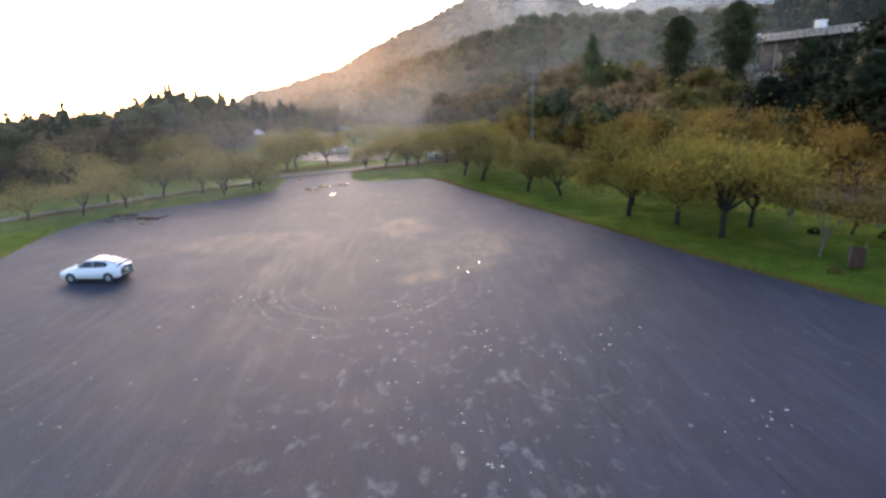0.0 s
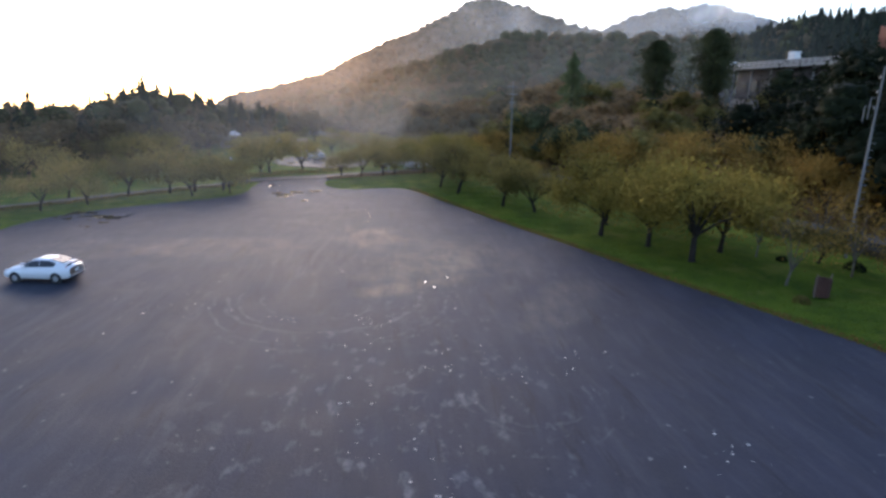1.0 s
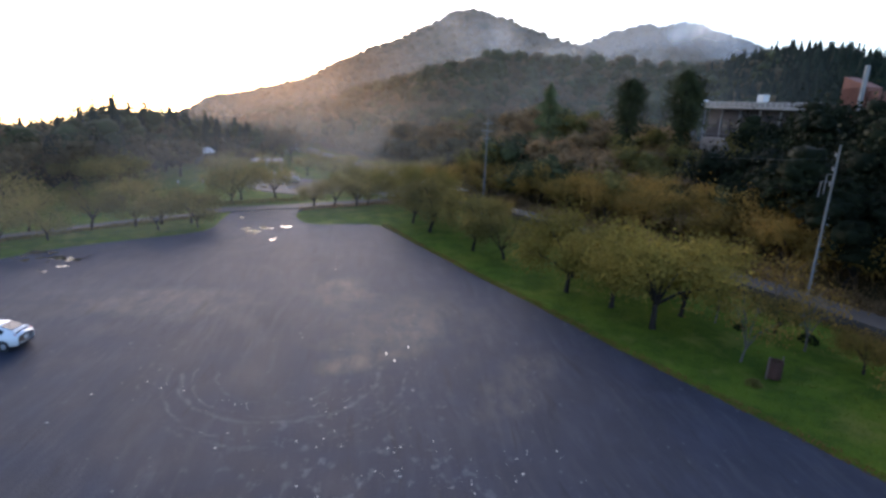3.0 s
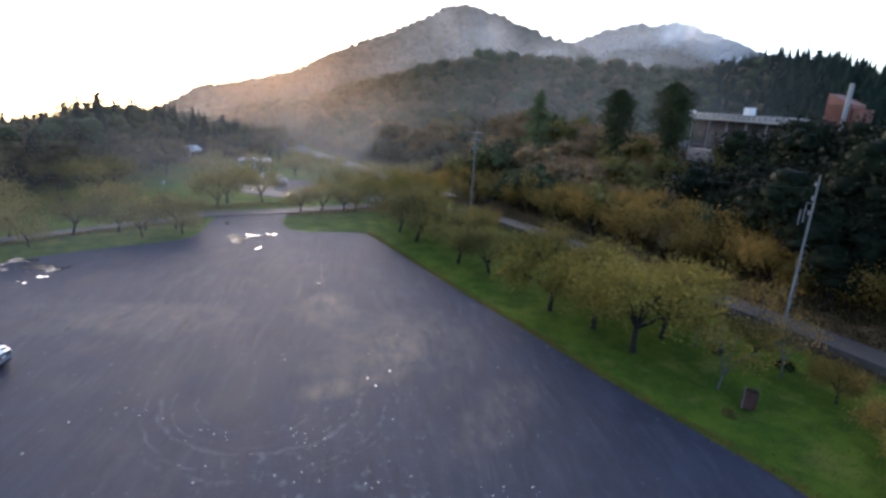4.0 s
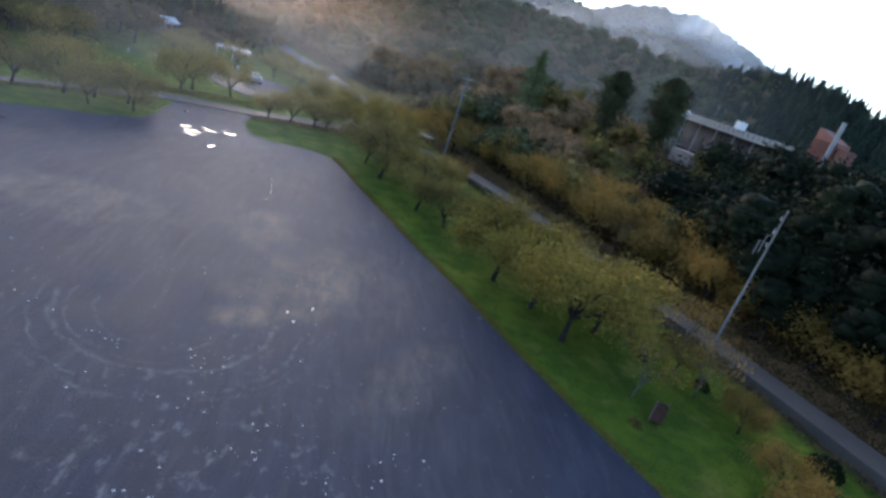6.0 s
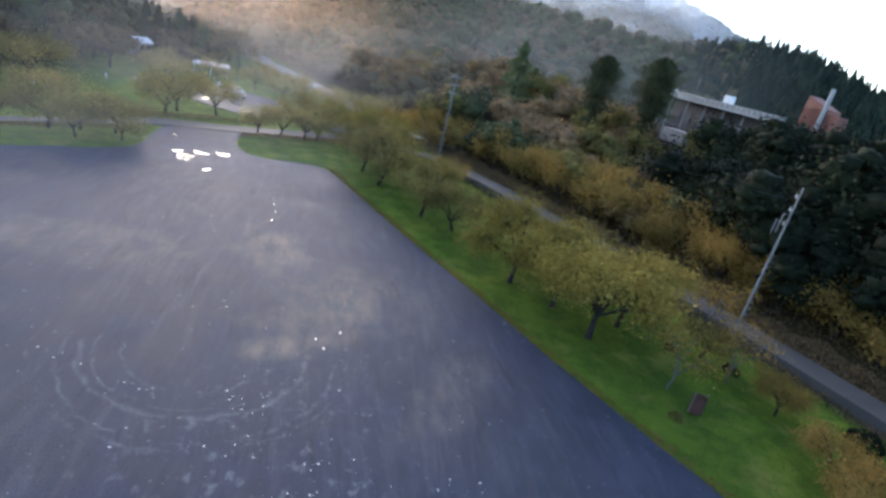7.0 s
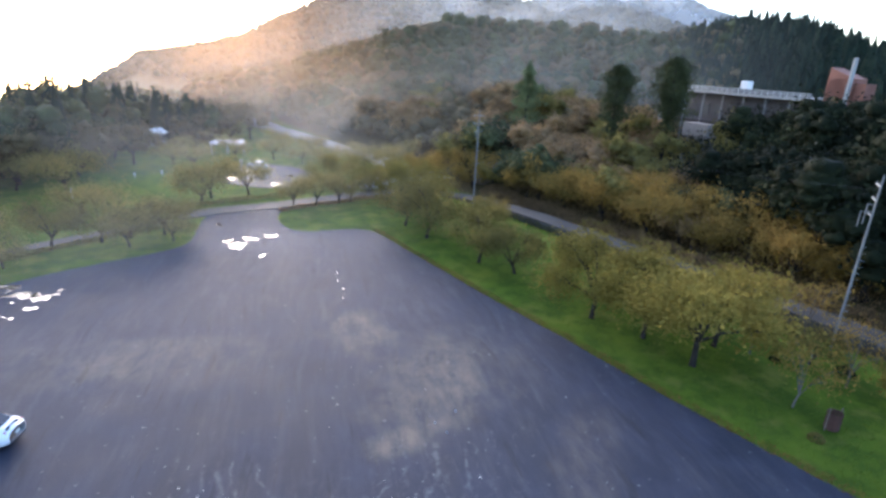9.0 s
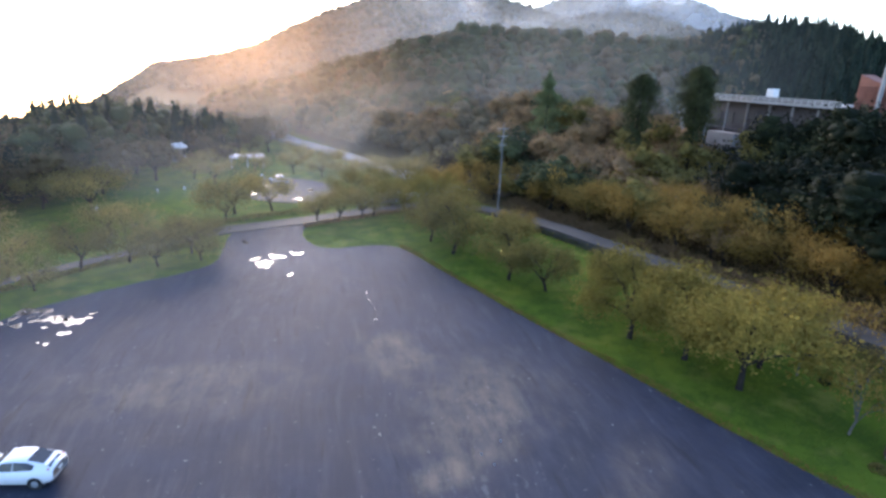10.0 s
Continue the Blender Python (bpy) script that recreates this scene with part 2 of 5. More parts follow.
def asphalt_material():
    m, nt, n, l, b = material("road_asphalt")
    big, fine = noise_node(nt, 0.3, 5), noise_node(nt, 20, 3)
    c = ramp(nt, big, [(0.3, (0.046, 0.041, 0.036)), (0.7, (0.085, 0.075, 0.064))])
    c = mixc(nt, calc(nt, "MULTIPLY", fine, 0.4), c, (0.078, 0.072, 0.066))
    l.new(c, b.inputs["Base Color"])
    b.inputs["Roughness"].default_value = 0.75
    b.inputs["Specular IOR Level"].default_value = 0.2
    bump(nt, b, fine, 0.3, 0.01)
    return m


def brick_red_material():
    m, nt, n, l, b = material("red_tile_cladding")
    f = noise_node(nt, 0.6, 5)
    c = ramp(nt, f, [(0.3, (0.16, 0.06, 0.038)), (0.7, (0.24, 0.095, 0.06))])
    l.new(c, b.inputs["Base Color"])
    b.inputs["Roughness"].default_value = 0.8
    return m


PALE_ROAD = plain("pale_wet_concrete", (0.26, 0.25, 0.245), 0.5, 0.0, 0.2, 0.6)
BLUE_ROOF = plain("faded_blue_roof", (0.2, 0.24, 0.3), 0.6, 0.0, 0.2, 1.5)
GRAVEL, GROUND, WATER, ASPHALT = gravel_material(), ground_material(), water_material(), asphalt_material()
BARK = bark_material("cherry_bark", (0.032, 0.026, 0.022))
PALE_BARK = bark_material("pale_bark", (0.13, 0.115, 0.1))
LEAF_YELLOW = leaves("cherry_leaves_yellow", [(0.15, (0.103, 0.089, 0.023)), (0.45, (0.216, 0.174, 0.038)), (0.75, (0.319, 0.243, 0.055)), (0.95, (0.350, 0.198, 0.05))], 0.45)
LEAF_ORANGE = leaves("cherry_leaves_orange", [(0.15, (0.125, 0.091, 0.028)), (0.45, (0.262, 0.176, 0.046)), (0.75, (0.388, 0.238, 0.06)), (0.95, (0.410, 0.178, 0.05))], 0.5)
LEAF_OLIVE = leaves("cherry_leaves_olive", [(0.15, (0.080, 0.074, 0.024)), (0.5, (0.172, 0.144, 0.044)), (0.85, (0.279, 0.208, 0.06))], 0.45)
LEAF_DARK = leaves("evergreen_leaves", [(0.15, (0.0058, 0.00754, 0.00435)), (0.5, (0.0145, 0.01812, 0.0087)), (0.85, (0.0435, 0.04785, 0.0203))], 0.15, True, 0.12, 0.2)
LEAF_BROWN = leaves("autumn_leaves", [(0.15, (0.125, 0.08401, 0.045)), (0.5, (0.262, 0.168, 0.08501)), (0.85, (0.376, 0.228, 0.1))], 0.45)
LEAF_THIN = leaves("thin_autumn_leaves", [(0.15, (0.162, 0.139, 0.052)), (0.5, (0.285, 0.230, 0.08)), (0.85, (0.407, 0.312, 0.115))], 0.6)
NEEDLE = leaves("cedar_needles", [(0.15, (0.009, 0.014, 0.01)), (0.5, (0.018, 0.027, 0.018)), (0.85, (0.036, 0.047, 0.026))], 0.12)
NEEDLE_MID = leaves("tall_cedar_needles", [(0.15, (0.0221, 0.0273, 0.013)), (0.5, (0.0494, 0.0559, 0.0247)), (0.85, (0.0936, 0.0962, 0.039))], 0.15)
NEEDLE_LIGHT = leaves("larch_needles", [(0.15, (0.1, 0.12, 0.05)), (0.6, (0.15, 0.17, 0.072)), (0.9, (0.2, 0.205, 0.09))], 0.3)
LEAF_HAZEL = leaves("dull_autumn_leaves", [(0.15, (0.065, 0.05125, 0.03)), (0.5, (0.14, 0.1038, 0.055)), (0.85, (0.2313, 0.16, 0.0775))], 0.3, True, 0.08, 0.15)
FOREST = leaves("hill_woods", [(0.1, (0.0112, 0.01568, 0.0112)), (0.32, (0.02464, 0.03024, 0.01904)), (0.5, (0.0504, 0.04928, 0.02912)), (0.78, (0.0952, 0.07392, 0.04256))], 0.15, True, 0.02, 0.3)
GRASS_BLADE = leaves("grass_blades", [(0.15, (0.06, 0.095, 0.012)), (0.5, (0.105, 0.15, 0.018)), (0.85, (0.17, 0.18, 0.032))], 0.3, False)
DRY_GRASS = leaves("dry_verge", [(0.15, (0.13, 0.05, 0.025)), (0.5, (0.22, 0.1, 0.04)), (0.85, (0.24, 0.16, 0.05))], 0.3, False)
POLE_GREY = plain("weathered_pole_concrete", (0.17, 0.165, 0.16), 0.85, vary=0.25, scale=1.2)
CONCRETE = plain("weathered_concrete", (0.3, 0.285, 0.265), 0.85, vary=0.3, scale=1.2, relief=0.2)
PALE_WALL = plain("stained_pale_render", (0.27, 0.245, 0.225), 0.85, vary=0.4, scale=0.9)
WHITE_WALL = plain("white_render", (0.72, 0.7, 0.66), 0.8, vary=0.12, scale=0.8)
# stained facade tone; the shade on the front is put into this dark colour
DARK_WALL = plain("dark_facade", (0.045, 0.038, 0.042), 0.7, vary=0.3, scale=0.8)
RED_WALL = brick_red_material()
GREY_METAL = plain("galvanised_steel", (0.5, 0.5, 0.5), 0.45, 0.7, 0.15, 4)
ROOF_GREY = plain("grey_roof_sheet", (0.62, 0.61, 0.6), 0.5, 0.0, 0.2, 1.0)
RUST = plain("rusty_brown_steel", (0.075, 0.03, 0.02), 0.85, 0.0, 0.4, 5, 0.4)
WOOD = plain("weathered_wood", (0.16, 0.12, 0.09), 0.85, 0.0, 0.3, 6, 0.4)
CAR_PAINT = plain("white_car_paint", (0.78, 0.78, 0.79), 0.25, 0.0, 0.03, 2)
BLACK_PLASTIC = plain("black_plastic", (0.02, 0.02, 0.022), 0.5, 0.0, 0.2, 8)
TYRE_RUBBER = plain("tyre_rubber", (0.022, 0.022, 0.022), 0.85, 0.0, 0.2, 10)
RIM_METAL = plain("alloy_rim", (0.55, 0.55, 0.56), 0.3, 0.8, 0.1, 8)
RED_LENS = plain("red_lamp_lens", (0.45, 0.02, 0.02), 0.15, 0.0, 0.1, 8)
CLEAR_LENS = plain("clear_lamp_lens", (0.6, 0.62, 0.64), 0.1, 0.2, 0.1, 8)
PLATE = plain("number_plate_blank", (0.7, 0.7, 0.66), 0.5, 0.0, 0.05, 8)
STONE = plain("pale_stone", (0.42, 0.4, 0.38), 0.85, 0.0, 0.35, 8, 0.3)
DULL_GLASS = plain("dull_dark_glass", (0.03, 0.03, 0.034), 0.4, 0.0, 0.2, 2)
WINDOW_GLASS, _nt, _n, _l, _b = material("tinted_glass")
_b.inputs["Base Color"].default_value = (0.018, 0.02, 0.024, 1)
_b.inputs["Roughness"].default_value = 0.06


# ---- mesh helpers ----
from mathutils.geometry import tessellate_polygon


def mesh_object(name, verts, faces, mat, parent=None, label="", smooth=False):
    me = bpy.data.meshes.new(name)
    me.from_pydata([tuple(v) for v in verts], [], [tuple(f) for f in faces])
    me.materials.append(mat)
    if smooth:
        me.polygons.foreach_set("use_smooth", [True] * len(me.polygons))
    me.update()
    ob = new(name, me)
    if parent is not None:
        ob.parent = parent
    if label:
        ob["label"] = label
    return ob


def part(name, bm, mat, parent, label="", smooth=False):
    me = bpy.data.meshes.new(name)
    bm.to_mesh(me)
    bm.free()
    me.materials.append(mat)
    if smooth:
        me.polygons.foreach_set("use_smooth", [True] * len(me.polygons))
    ob = new(name, me)
    if parent is not None:
        ob.parent = parent
    if label:
        ob["label"] = label
    return ob


def box(bm, size, m=None, bevel=0.0):
    """A box of that size, its base centre at the origin of m, edges rounded."""
    m = m or Matrix()
    r = bmesh.ops.create_cube(bm, size=1.0, matrix=m @ Matrix.Translation((0, 0, size[2] / 2)) @ Matrix.Diagonal((*size, 1)))
    if bevel:
        edges = list({e for v in r["verts"] for e in v.link_edges})
        bmesh.ops.bevel(bm, geom=edges, offset=bevel, segments=2, affect="EDGES", profile=0.5)


def rod(bm, a, b, r1, r2=None, seg=10):
    a, b = Vector(a), Vector(b)
    d = b - a
    q = d.to_track_quat("Z", "Y").to_matrix().to_4x4()
    bmesh.ops.create_cone(bm, cap_ends=True, segments=seg, radius1=r1, radius2=r1 if r2 is None else r2, depth=d.length,
                          matrix=Matrix.Translation((a + b) / 2) @ q)


def tube_arrays(points, radii, seg=7):
    """Rings along a bent branch: vertices and quads."""
    pts = [Vector(p) for p in points]
    verts, faces = [], []
    for i, (p, r) in enumerate(zip(pts, radii)):
        d = (pts[min(i + 1, len(pts) - 1)] - pts[max(i - 1, 0)]).normalized()
        u = d.cross(Vector((0.31, 0.95, 0.1))).normalized()
        v = d.cross(u)
        for k in range(seg):
            a = 2 * math.pi * k / seg
            verts.append(p + (u * math.cos(a) + v * math.sin(a)) * r)
    for i in range(len(pts) - 1):
        for k in range(seg):
            k2 = (k + 1) % seg
            faces.append((i * seg + k, i * seg + k2, (i + 1) * seg + k2, (i + 1) * seg + k))
    faces.append(tuple(range((len(pts) - 1) * seg, len(pts) * seg)))
    return verts, faces


def join_arrays(pieces):
    verts, faces = [], []
    for v, f in pieces:
        o = len(verts)
        verts += v
        faces += [tuple(i + o for i in q) for q in f]
    return verts, faces


def card_mesh(name, centres, sizes, mat, g, flat=0.0, aspect=0.65, up=None, bough=None):
    """Many small four-cornered leaves (pointed at both ends), each turned its own way: one mesh."""
    c = np.asarray(centres, float)
    n = len(c)
    s = np.broadcast_to(np.asarray(sizes, float), (n,))[:, None]
    a = g.normal(size=(n, 3))
    if up is not None:
        a = a * (1 - up) + np.array([0, 0, 1.0]) * up
    else:
        a[:, 2] *= 1 - flat
    a /= np.linalg.norm(a, axis=1)[:, None]
    b = g.normal(size=(n, 3))
    b -= a * (a * b).sum(1)[:, None]
    b /= np.linalg.norm(b, axis=1)[:, None]
    bend = np.cross(a, b) * s * 0.12
    v = np.stack([c - a * s * 0.5, c + b * s * aspect * 0.5 + bend, c + a * s * 0.5, c - b * s * aspect * 0.5 + bend], 1).reshape(-1, 3)
    me = bpy.data.meshes.new(name)
    me.vertices.add(4 * n)
    me.vertices.foreach_set("co", v.astype(np.float32).ravel())
    me.loops.add(4 * n)
    me.loops.foreach_set("vertex_index", np.arange(4 * n, dtype=np.int32))
    me.polygons.add(n)
    me.polygons.foreach_set("loop_start", np.arange(0, 4 * n, 4, dtype=np.int32))
    me.materials.append(mat)
    me.update(calc_edges=True)
    if bough is not None:
        q = np.asarray(bough, float)
        q = q / (np.linalg.norm(q, axis=1)[:, None] + 1e-6)
        at = me.attributes.new("bough", "FLOAT_VECTOR", "POINT")
        at.data.foreach_set("vector", np.repeat(q, 4, 0).astype(np.float32).ravel())
    return me


def ball_arrays():
    bm = bmesh.new()
    bmesh.ops.create_icosphere(bm, subdivisions=2, radius=1.0)
    v = np.array([tuple(p.co) for p in bm.verts])
    f = np.array([[p.index for p in q.verts] for q in bm.faces], np.int32)
    bm.free()
    return v, f


BALL_V, BALL_F = ball_arrays()


def clump_mesh(name, centres, radii, mat, g, squash=0.8, rough=0.28, tall=None):
    """Lumpy boughs: uneven rounded masses of leaves, each turned its own way, in one mesh."""
    c = np.asarray(centres, float)
    n = len(c)
    r = np.broadcast_to(np.asarray(radii, float), (n,))
    k = g.normal(size=(n, 3, 3)) * 2.2
    ph = g.uniform(0, 6.28, (n, 1, 3))
    w = 1 + rough * np.sin(np.einsum("vi,nij->nvj", BALL_V, k) + ph).mean(2) + g.normal(size=(n, len(BALL_V))) * rough * 0.3
    a = g.uniform(0, 6.28, n)
    ca, sa = np.cos(a)[:, None], np.sin(a)[:, None]
    p = BALL_V[None] * w[:, :, None] * r[:, None, None]
    p = np.stack([p[..., 0] * ca - p[..., 1] * sa, p[..., 0] * sa + p[..., 1] * ca, p[..., 2] * squash], 2)
    if tall is not None:  # drawn up into a pointed tree
        t = (BALL_V[:, 2] + 1) / 2
        p[..., :2] *= (np.clip(1.02 - t, 0, 1) ** 0.55 * 1.25)[None, :, None]
        p[..., 2] = t[None] * np.asarray(tall)[:, None]
    p = p + c[:, None]
    m = len(BALL_V)
    f = (BALL_F[None] + (np.arange(n) * m)[:, None, None]).reshape(-1)
    me = bpy.data.meshes.new(name)
    me.vertices.add(n * m)
    me.vertices.foreach_set("co", p.astype(np.float32).ravel())
    me.loops.add(len(f))
    me.loops.foreach_set("vertex_index", f.astype(np.int32))
    me.polygons.add(len(f) // 3)
    me.polygons.foreach_set("loop_start", np.arange(0, len(f), 3, dtype=np.int32))
    me.polygons.foreach_set("use_smooth", np.ones(len(f) // 3, bool))
    me.materials.append(mat)
    me.update(calc_edges=True)
    q = (p - c[:, None] + np.array([0, 0, 0.25]) * r[:, None, None]).reshape(-1, 3)
    at = me.attributes.new("bough", "FLOAT_VECTOR", "POINT")
    at.data.foreach_set("vector", (q / (np.linalg.norm(q, axis=1)[:, None] + 1e-6)).astype(np.float32).ravel())
    return me


def chaikin(pts, times=2, closed=False):
    p = [Vector(q) for q in pts]
    for _ in range(times):
        out = []
        m = len(p)
        rng_i = range(m) if closed else range(m - 1)
        if not closed:
            out.append(p[0])
        for i in rng_i:
            a, b = p[i], p[(i + 1) % m]
            out += [a * 0.75 + b * 0.25, a * 0.25 + b * 0.75]
        if not closed:
            out.append(p[-1])
        p = out
    return p


def empty(name, m=None):
    ob = new(name)
    ob.empty_display_size = 0.3
    if m is not None:
        ob.matrix_world = m
    return ob


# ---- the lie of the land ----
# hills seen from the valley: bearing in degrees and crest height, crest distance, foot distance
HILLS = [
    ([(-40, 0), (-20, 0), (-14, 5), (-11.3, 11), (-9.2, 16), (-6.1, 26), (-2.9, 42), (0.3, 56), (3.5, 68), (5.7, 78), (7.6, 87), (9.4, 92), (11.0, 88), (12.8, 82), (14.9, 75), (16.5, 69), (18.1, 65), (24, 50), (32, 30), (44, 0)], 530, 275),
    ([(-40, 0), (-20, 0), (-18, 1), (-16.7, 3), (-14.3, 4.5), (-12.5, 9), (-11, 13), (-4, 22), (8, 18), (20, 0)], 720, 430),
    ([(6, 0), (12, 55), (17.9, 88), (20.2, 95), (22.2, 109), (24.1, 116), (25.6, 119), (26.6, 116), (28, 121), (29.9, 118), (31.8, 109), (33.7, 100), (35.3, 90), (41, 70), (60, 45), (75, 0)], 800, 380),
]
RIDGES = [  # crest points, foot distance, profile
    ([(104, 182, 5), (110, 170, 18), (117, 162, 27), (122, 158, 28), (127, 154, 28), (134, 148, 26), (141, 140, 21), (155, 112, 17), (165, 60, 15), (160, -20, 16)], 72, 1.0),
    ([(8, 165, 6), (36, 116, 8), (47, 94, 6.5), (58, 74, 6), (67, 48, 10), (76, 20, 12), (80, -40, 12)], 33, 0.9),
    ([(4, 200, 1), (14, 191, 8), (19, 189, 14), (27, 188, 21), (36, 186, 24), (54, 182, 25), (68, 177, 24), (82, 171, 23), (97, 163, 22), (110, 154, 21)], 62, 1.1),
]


def hill(x, y, crest, rc, rf):
    az = np.degrees(np.arctan2(x, y))
    r = np.hypot(x, y)
    top = np.interp(az, [c[0] for c in crest], [c[1] for c in crest], left=0, right=0)
    u = np.clip((r - rf) / (rc - rf), 0, 1)
    back = np.clip(1 - (r - rc) / (rc * 0.9), 0, 1)
    return top * (0.75 * u + 0.25 * u * u * (3 - 2 * u)) * np.where(r > rc, back, 1)


def seg_ridge(x, y, crest, w, p):
    best = np.zeros_like(x)
    for (x0, y0, z0), (x1, y1, z1) in zip(crest, crest[1:]):
        dx, dy = x1 - x0, y1 - y0
        t = np.clip(((x - x0) * dx + (y - y0) * dy) / (dx * dx + dy * dy), 0, 1)
        d = np.hypot(x - x0 - t * dx, y - y0 - t * dy)
        best = np.maximum(best, (z0 + t * (z1 - z0)) * np.clip(1 - d / w, 0, 1) ** p)
    return best


def wavy(x, y):
    return (np.sin(x * 0.021 + 1.3) * np.cos(y * 0.017 + 0.4) + 0.6 * np.sin(x * 0.05 + y * 0.037) + 0.35 * np.sin(x * 0.11 - y * 0.09 + 2))


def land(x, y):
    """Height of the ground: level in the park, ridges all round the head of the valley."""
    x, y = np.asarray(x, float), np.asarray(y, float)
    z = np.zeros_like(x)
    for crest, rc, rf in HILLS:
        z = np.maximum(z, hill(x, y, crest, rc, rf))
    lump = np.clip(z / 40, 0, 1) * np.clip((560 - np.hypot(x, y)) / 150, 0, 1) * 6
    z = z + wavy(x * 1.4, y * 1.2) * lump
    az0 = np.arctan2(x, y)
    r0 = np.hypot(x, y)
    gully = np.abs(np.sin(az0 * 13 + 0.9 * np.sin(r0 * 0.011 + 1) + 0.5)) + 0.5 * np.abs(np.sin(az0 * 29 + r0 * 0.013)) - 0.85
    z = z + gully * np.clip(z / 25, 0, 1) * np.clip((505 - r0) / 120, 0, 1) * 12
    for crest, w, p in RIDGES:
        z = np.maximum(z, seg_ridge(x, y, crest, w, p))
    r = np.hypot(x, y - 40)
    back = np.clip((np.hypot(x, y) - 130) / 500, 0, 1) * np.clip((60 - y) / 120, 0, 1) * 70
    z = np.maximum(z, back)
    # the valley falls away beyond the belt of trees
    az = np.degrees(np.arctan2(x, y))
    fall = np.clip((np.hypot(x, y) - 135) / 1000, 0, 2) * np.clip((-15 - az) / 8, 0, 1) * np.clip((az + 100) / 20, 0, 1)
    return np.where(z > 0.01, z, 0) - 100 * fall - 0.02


def terrain():
    na, nr = 260, 120
    radii = np.concatenate([[0.0], 4.0 * (1.0535 ** np.arange(nr))])
    ang = np.linspace(0, 2 * np.pi, na, endpoint=False)
    rr, aa = np.meshgrid(radii[1:], ang, indexing="ij")
    x, y = rr * np.sin(aa), 30 + rr * np.cos(aa)
    z = land(x, y)
    verts = [(0, 30, -0.02)] + list(zip(x.ravel(), y.ravel(), z.ravel()))
    faces = [(0, 1 + (k + 1) % na, 1 + k) for k in range(na)]
    for i in range(nr - 1):
        for k in range(na):
            k2 = (k + 1) % na
            faces.append((1 + i * na + k, 1 + i * na + k2, 1 + (i + 1) * na + k2, 1 + (i + 1) * na + k))
    ob = mesh_object("ground", verts, faces, GROUND, smooth=True)
    return tagged(ob, "mown green grass and wooded valley slopes", "ground", kind="structure")


terrain()

LOT = [(20.3, 14), (18.6, 18.5), (16.4, 23.0), (13.8, 28.7), (11.2, 35.4), (8.9, 40.4), (6.3, 46.9), (4.0, 52.5), (1.3, 59.7), (-1.8, 60.0), (-4.6, 59.1), (-6.7, 59.5), (-8.1, 62.4), (-8.4, 65.6), (-7.6, 68.4),
       (-11, 70.0), (-15.5, 66.5), (-15.6, 60.5), (-15.3, 57.5), (-15.6, 55.2), (-17.4, 53.3), (-21.3, 50.8), (-24.6, 48.1), (-26.9, 45.6), (-28.2, 42), (-28, 38), (-26.5, 30), (-26, 20), (-34, -40), (34, -40), (25, 0)]


def slab(name, outline, mat, top, drop, label, category, smooth_times=2):
    """A flat surface with a real edge all round."""
    pts = chaikin([(x, y, 0) for x, y in outline], smooth_times, True)
    ring = [Vector((p.x + 0.05 * math.sin(i * 2.3), p.y + 0.05 * math.cos(i * 1.7), 0)) for i, p in enumerate(pts)]
    n = len(ring)
    bm = bmesh.new()
    hi = [bm.verts.new((p.x, p.y, top)) for p in ring]
    lo = [bm.verts.new((p.x, p.y, top - drop)) for p in ring]
    for a, b, c in tessellate_polygon([ring]):
        f = bm.faces.new((hi[a], hi[b], hi[c]))
        f.normal_update()
        if f.normal.z < 0:
            f.normal_flip()
    for i in range(n):
        bm.faces.new((hi[i], lo[i], lo[(i + 1) % n], hi[(i + 1) % n]))
    return tagged(part(name, bm, mat, None), label, category, kind="structure")


slab("pavement", LOT, GRAVEL, 0.03, 0.06, "wet dark gravel car park with tyre tracks and puddles", "car park")


def ribbon(name, centre, width, lift, mat, label, follow=True):
    """A road: a strip with kerb-high sides that follows the land."""
    pts = chaikin([(x, y, 0) for x, y in centre], 3)
    verts, faces = [], []
    for i, p in enumerate(pts):
        d = (pts[min(i + 1, len(pts) - 1)] - pts[max(i - 1, 0)]).normalized()
        s = Vector((d.y, -d.x, 0)) * width / 2
        z = float(land(p.x, p.y)) + (lift(p.x) if callable(lift) else lift)
        for q, zz in ((p - s * 1.04, z - 1.2), (p - s, z), (p + s, z), (p + s * 1.04, z - 1.2)):
            verts.append((q.x, q.y, zz))
    for i in range(len(pts) - 1):
        for k in range(3):
            faces.append((4 * i + k, 4 * i + k + 1, 4 * i + k + 5, 4 * i + k + 4))
    return tagged(mesh_object(name, verts, faces, mat), label, "road", kind="structure")


ROAD = [(-18.5, 64.6), (-15, 66.8), (-9, 69.2), (-4, 72), (2, 75.6), (8.5, 77.5), (14, 74.5), (18.2, 66.5), (22.8, 55), (27.9, 42.4), (31.4, 33.6), (34, 25.6), (37.5, 14), (41, 0), (42, -30)]
ribbon("road", ROAD, 2.7, lambda x: 0.1 + 0.75 * min(max((x - 12) / 8, 0), 1), ASPHALT, "grey asphalt lane behind the cherry trees", True)
ribbon("road", [(13, 84), (7, 99), (0.1, 113.3), (-11, 134), (-18, 146), (-31, 159), (-52, 171), (-80, 180)], 4.6, 0.35, PALE_ROAD, "pale concrete road climbing the valley")
ribbon("path", [(-46, 38), (-36, 46.5), (-29.5, 53.5), (-24, 58.8), (-18.6, 63.6)], 1.5, 0.03, ASPHALT, "narrow damp path behind the strip")
slab("pavement", [(-18, 82), (-10, 77.5), (-5, 80), (-4, 87), (-7, 93), (-14, 96), (-19, 91)], ASPHALT, 0.05, 0.08, "pale wet upper car park", "car park")


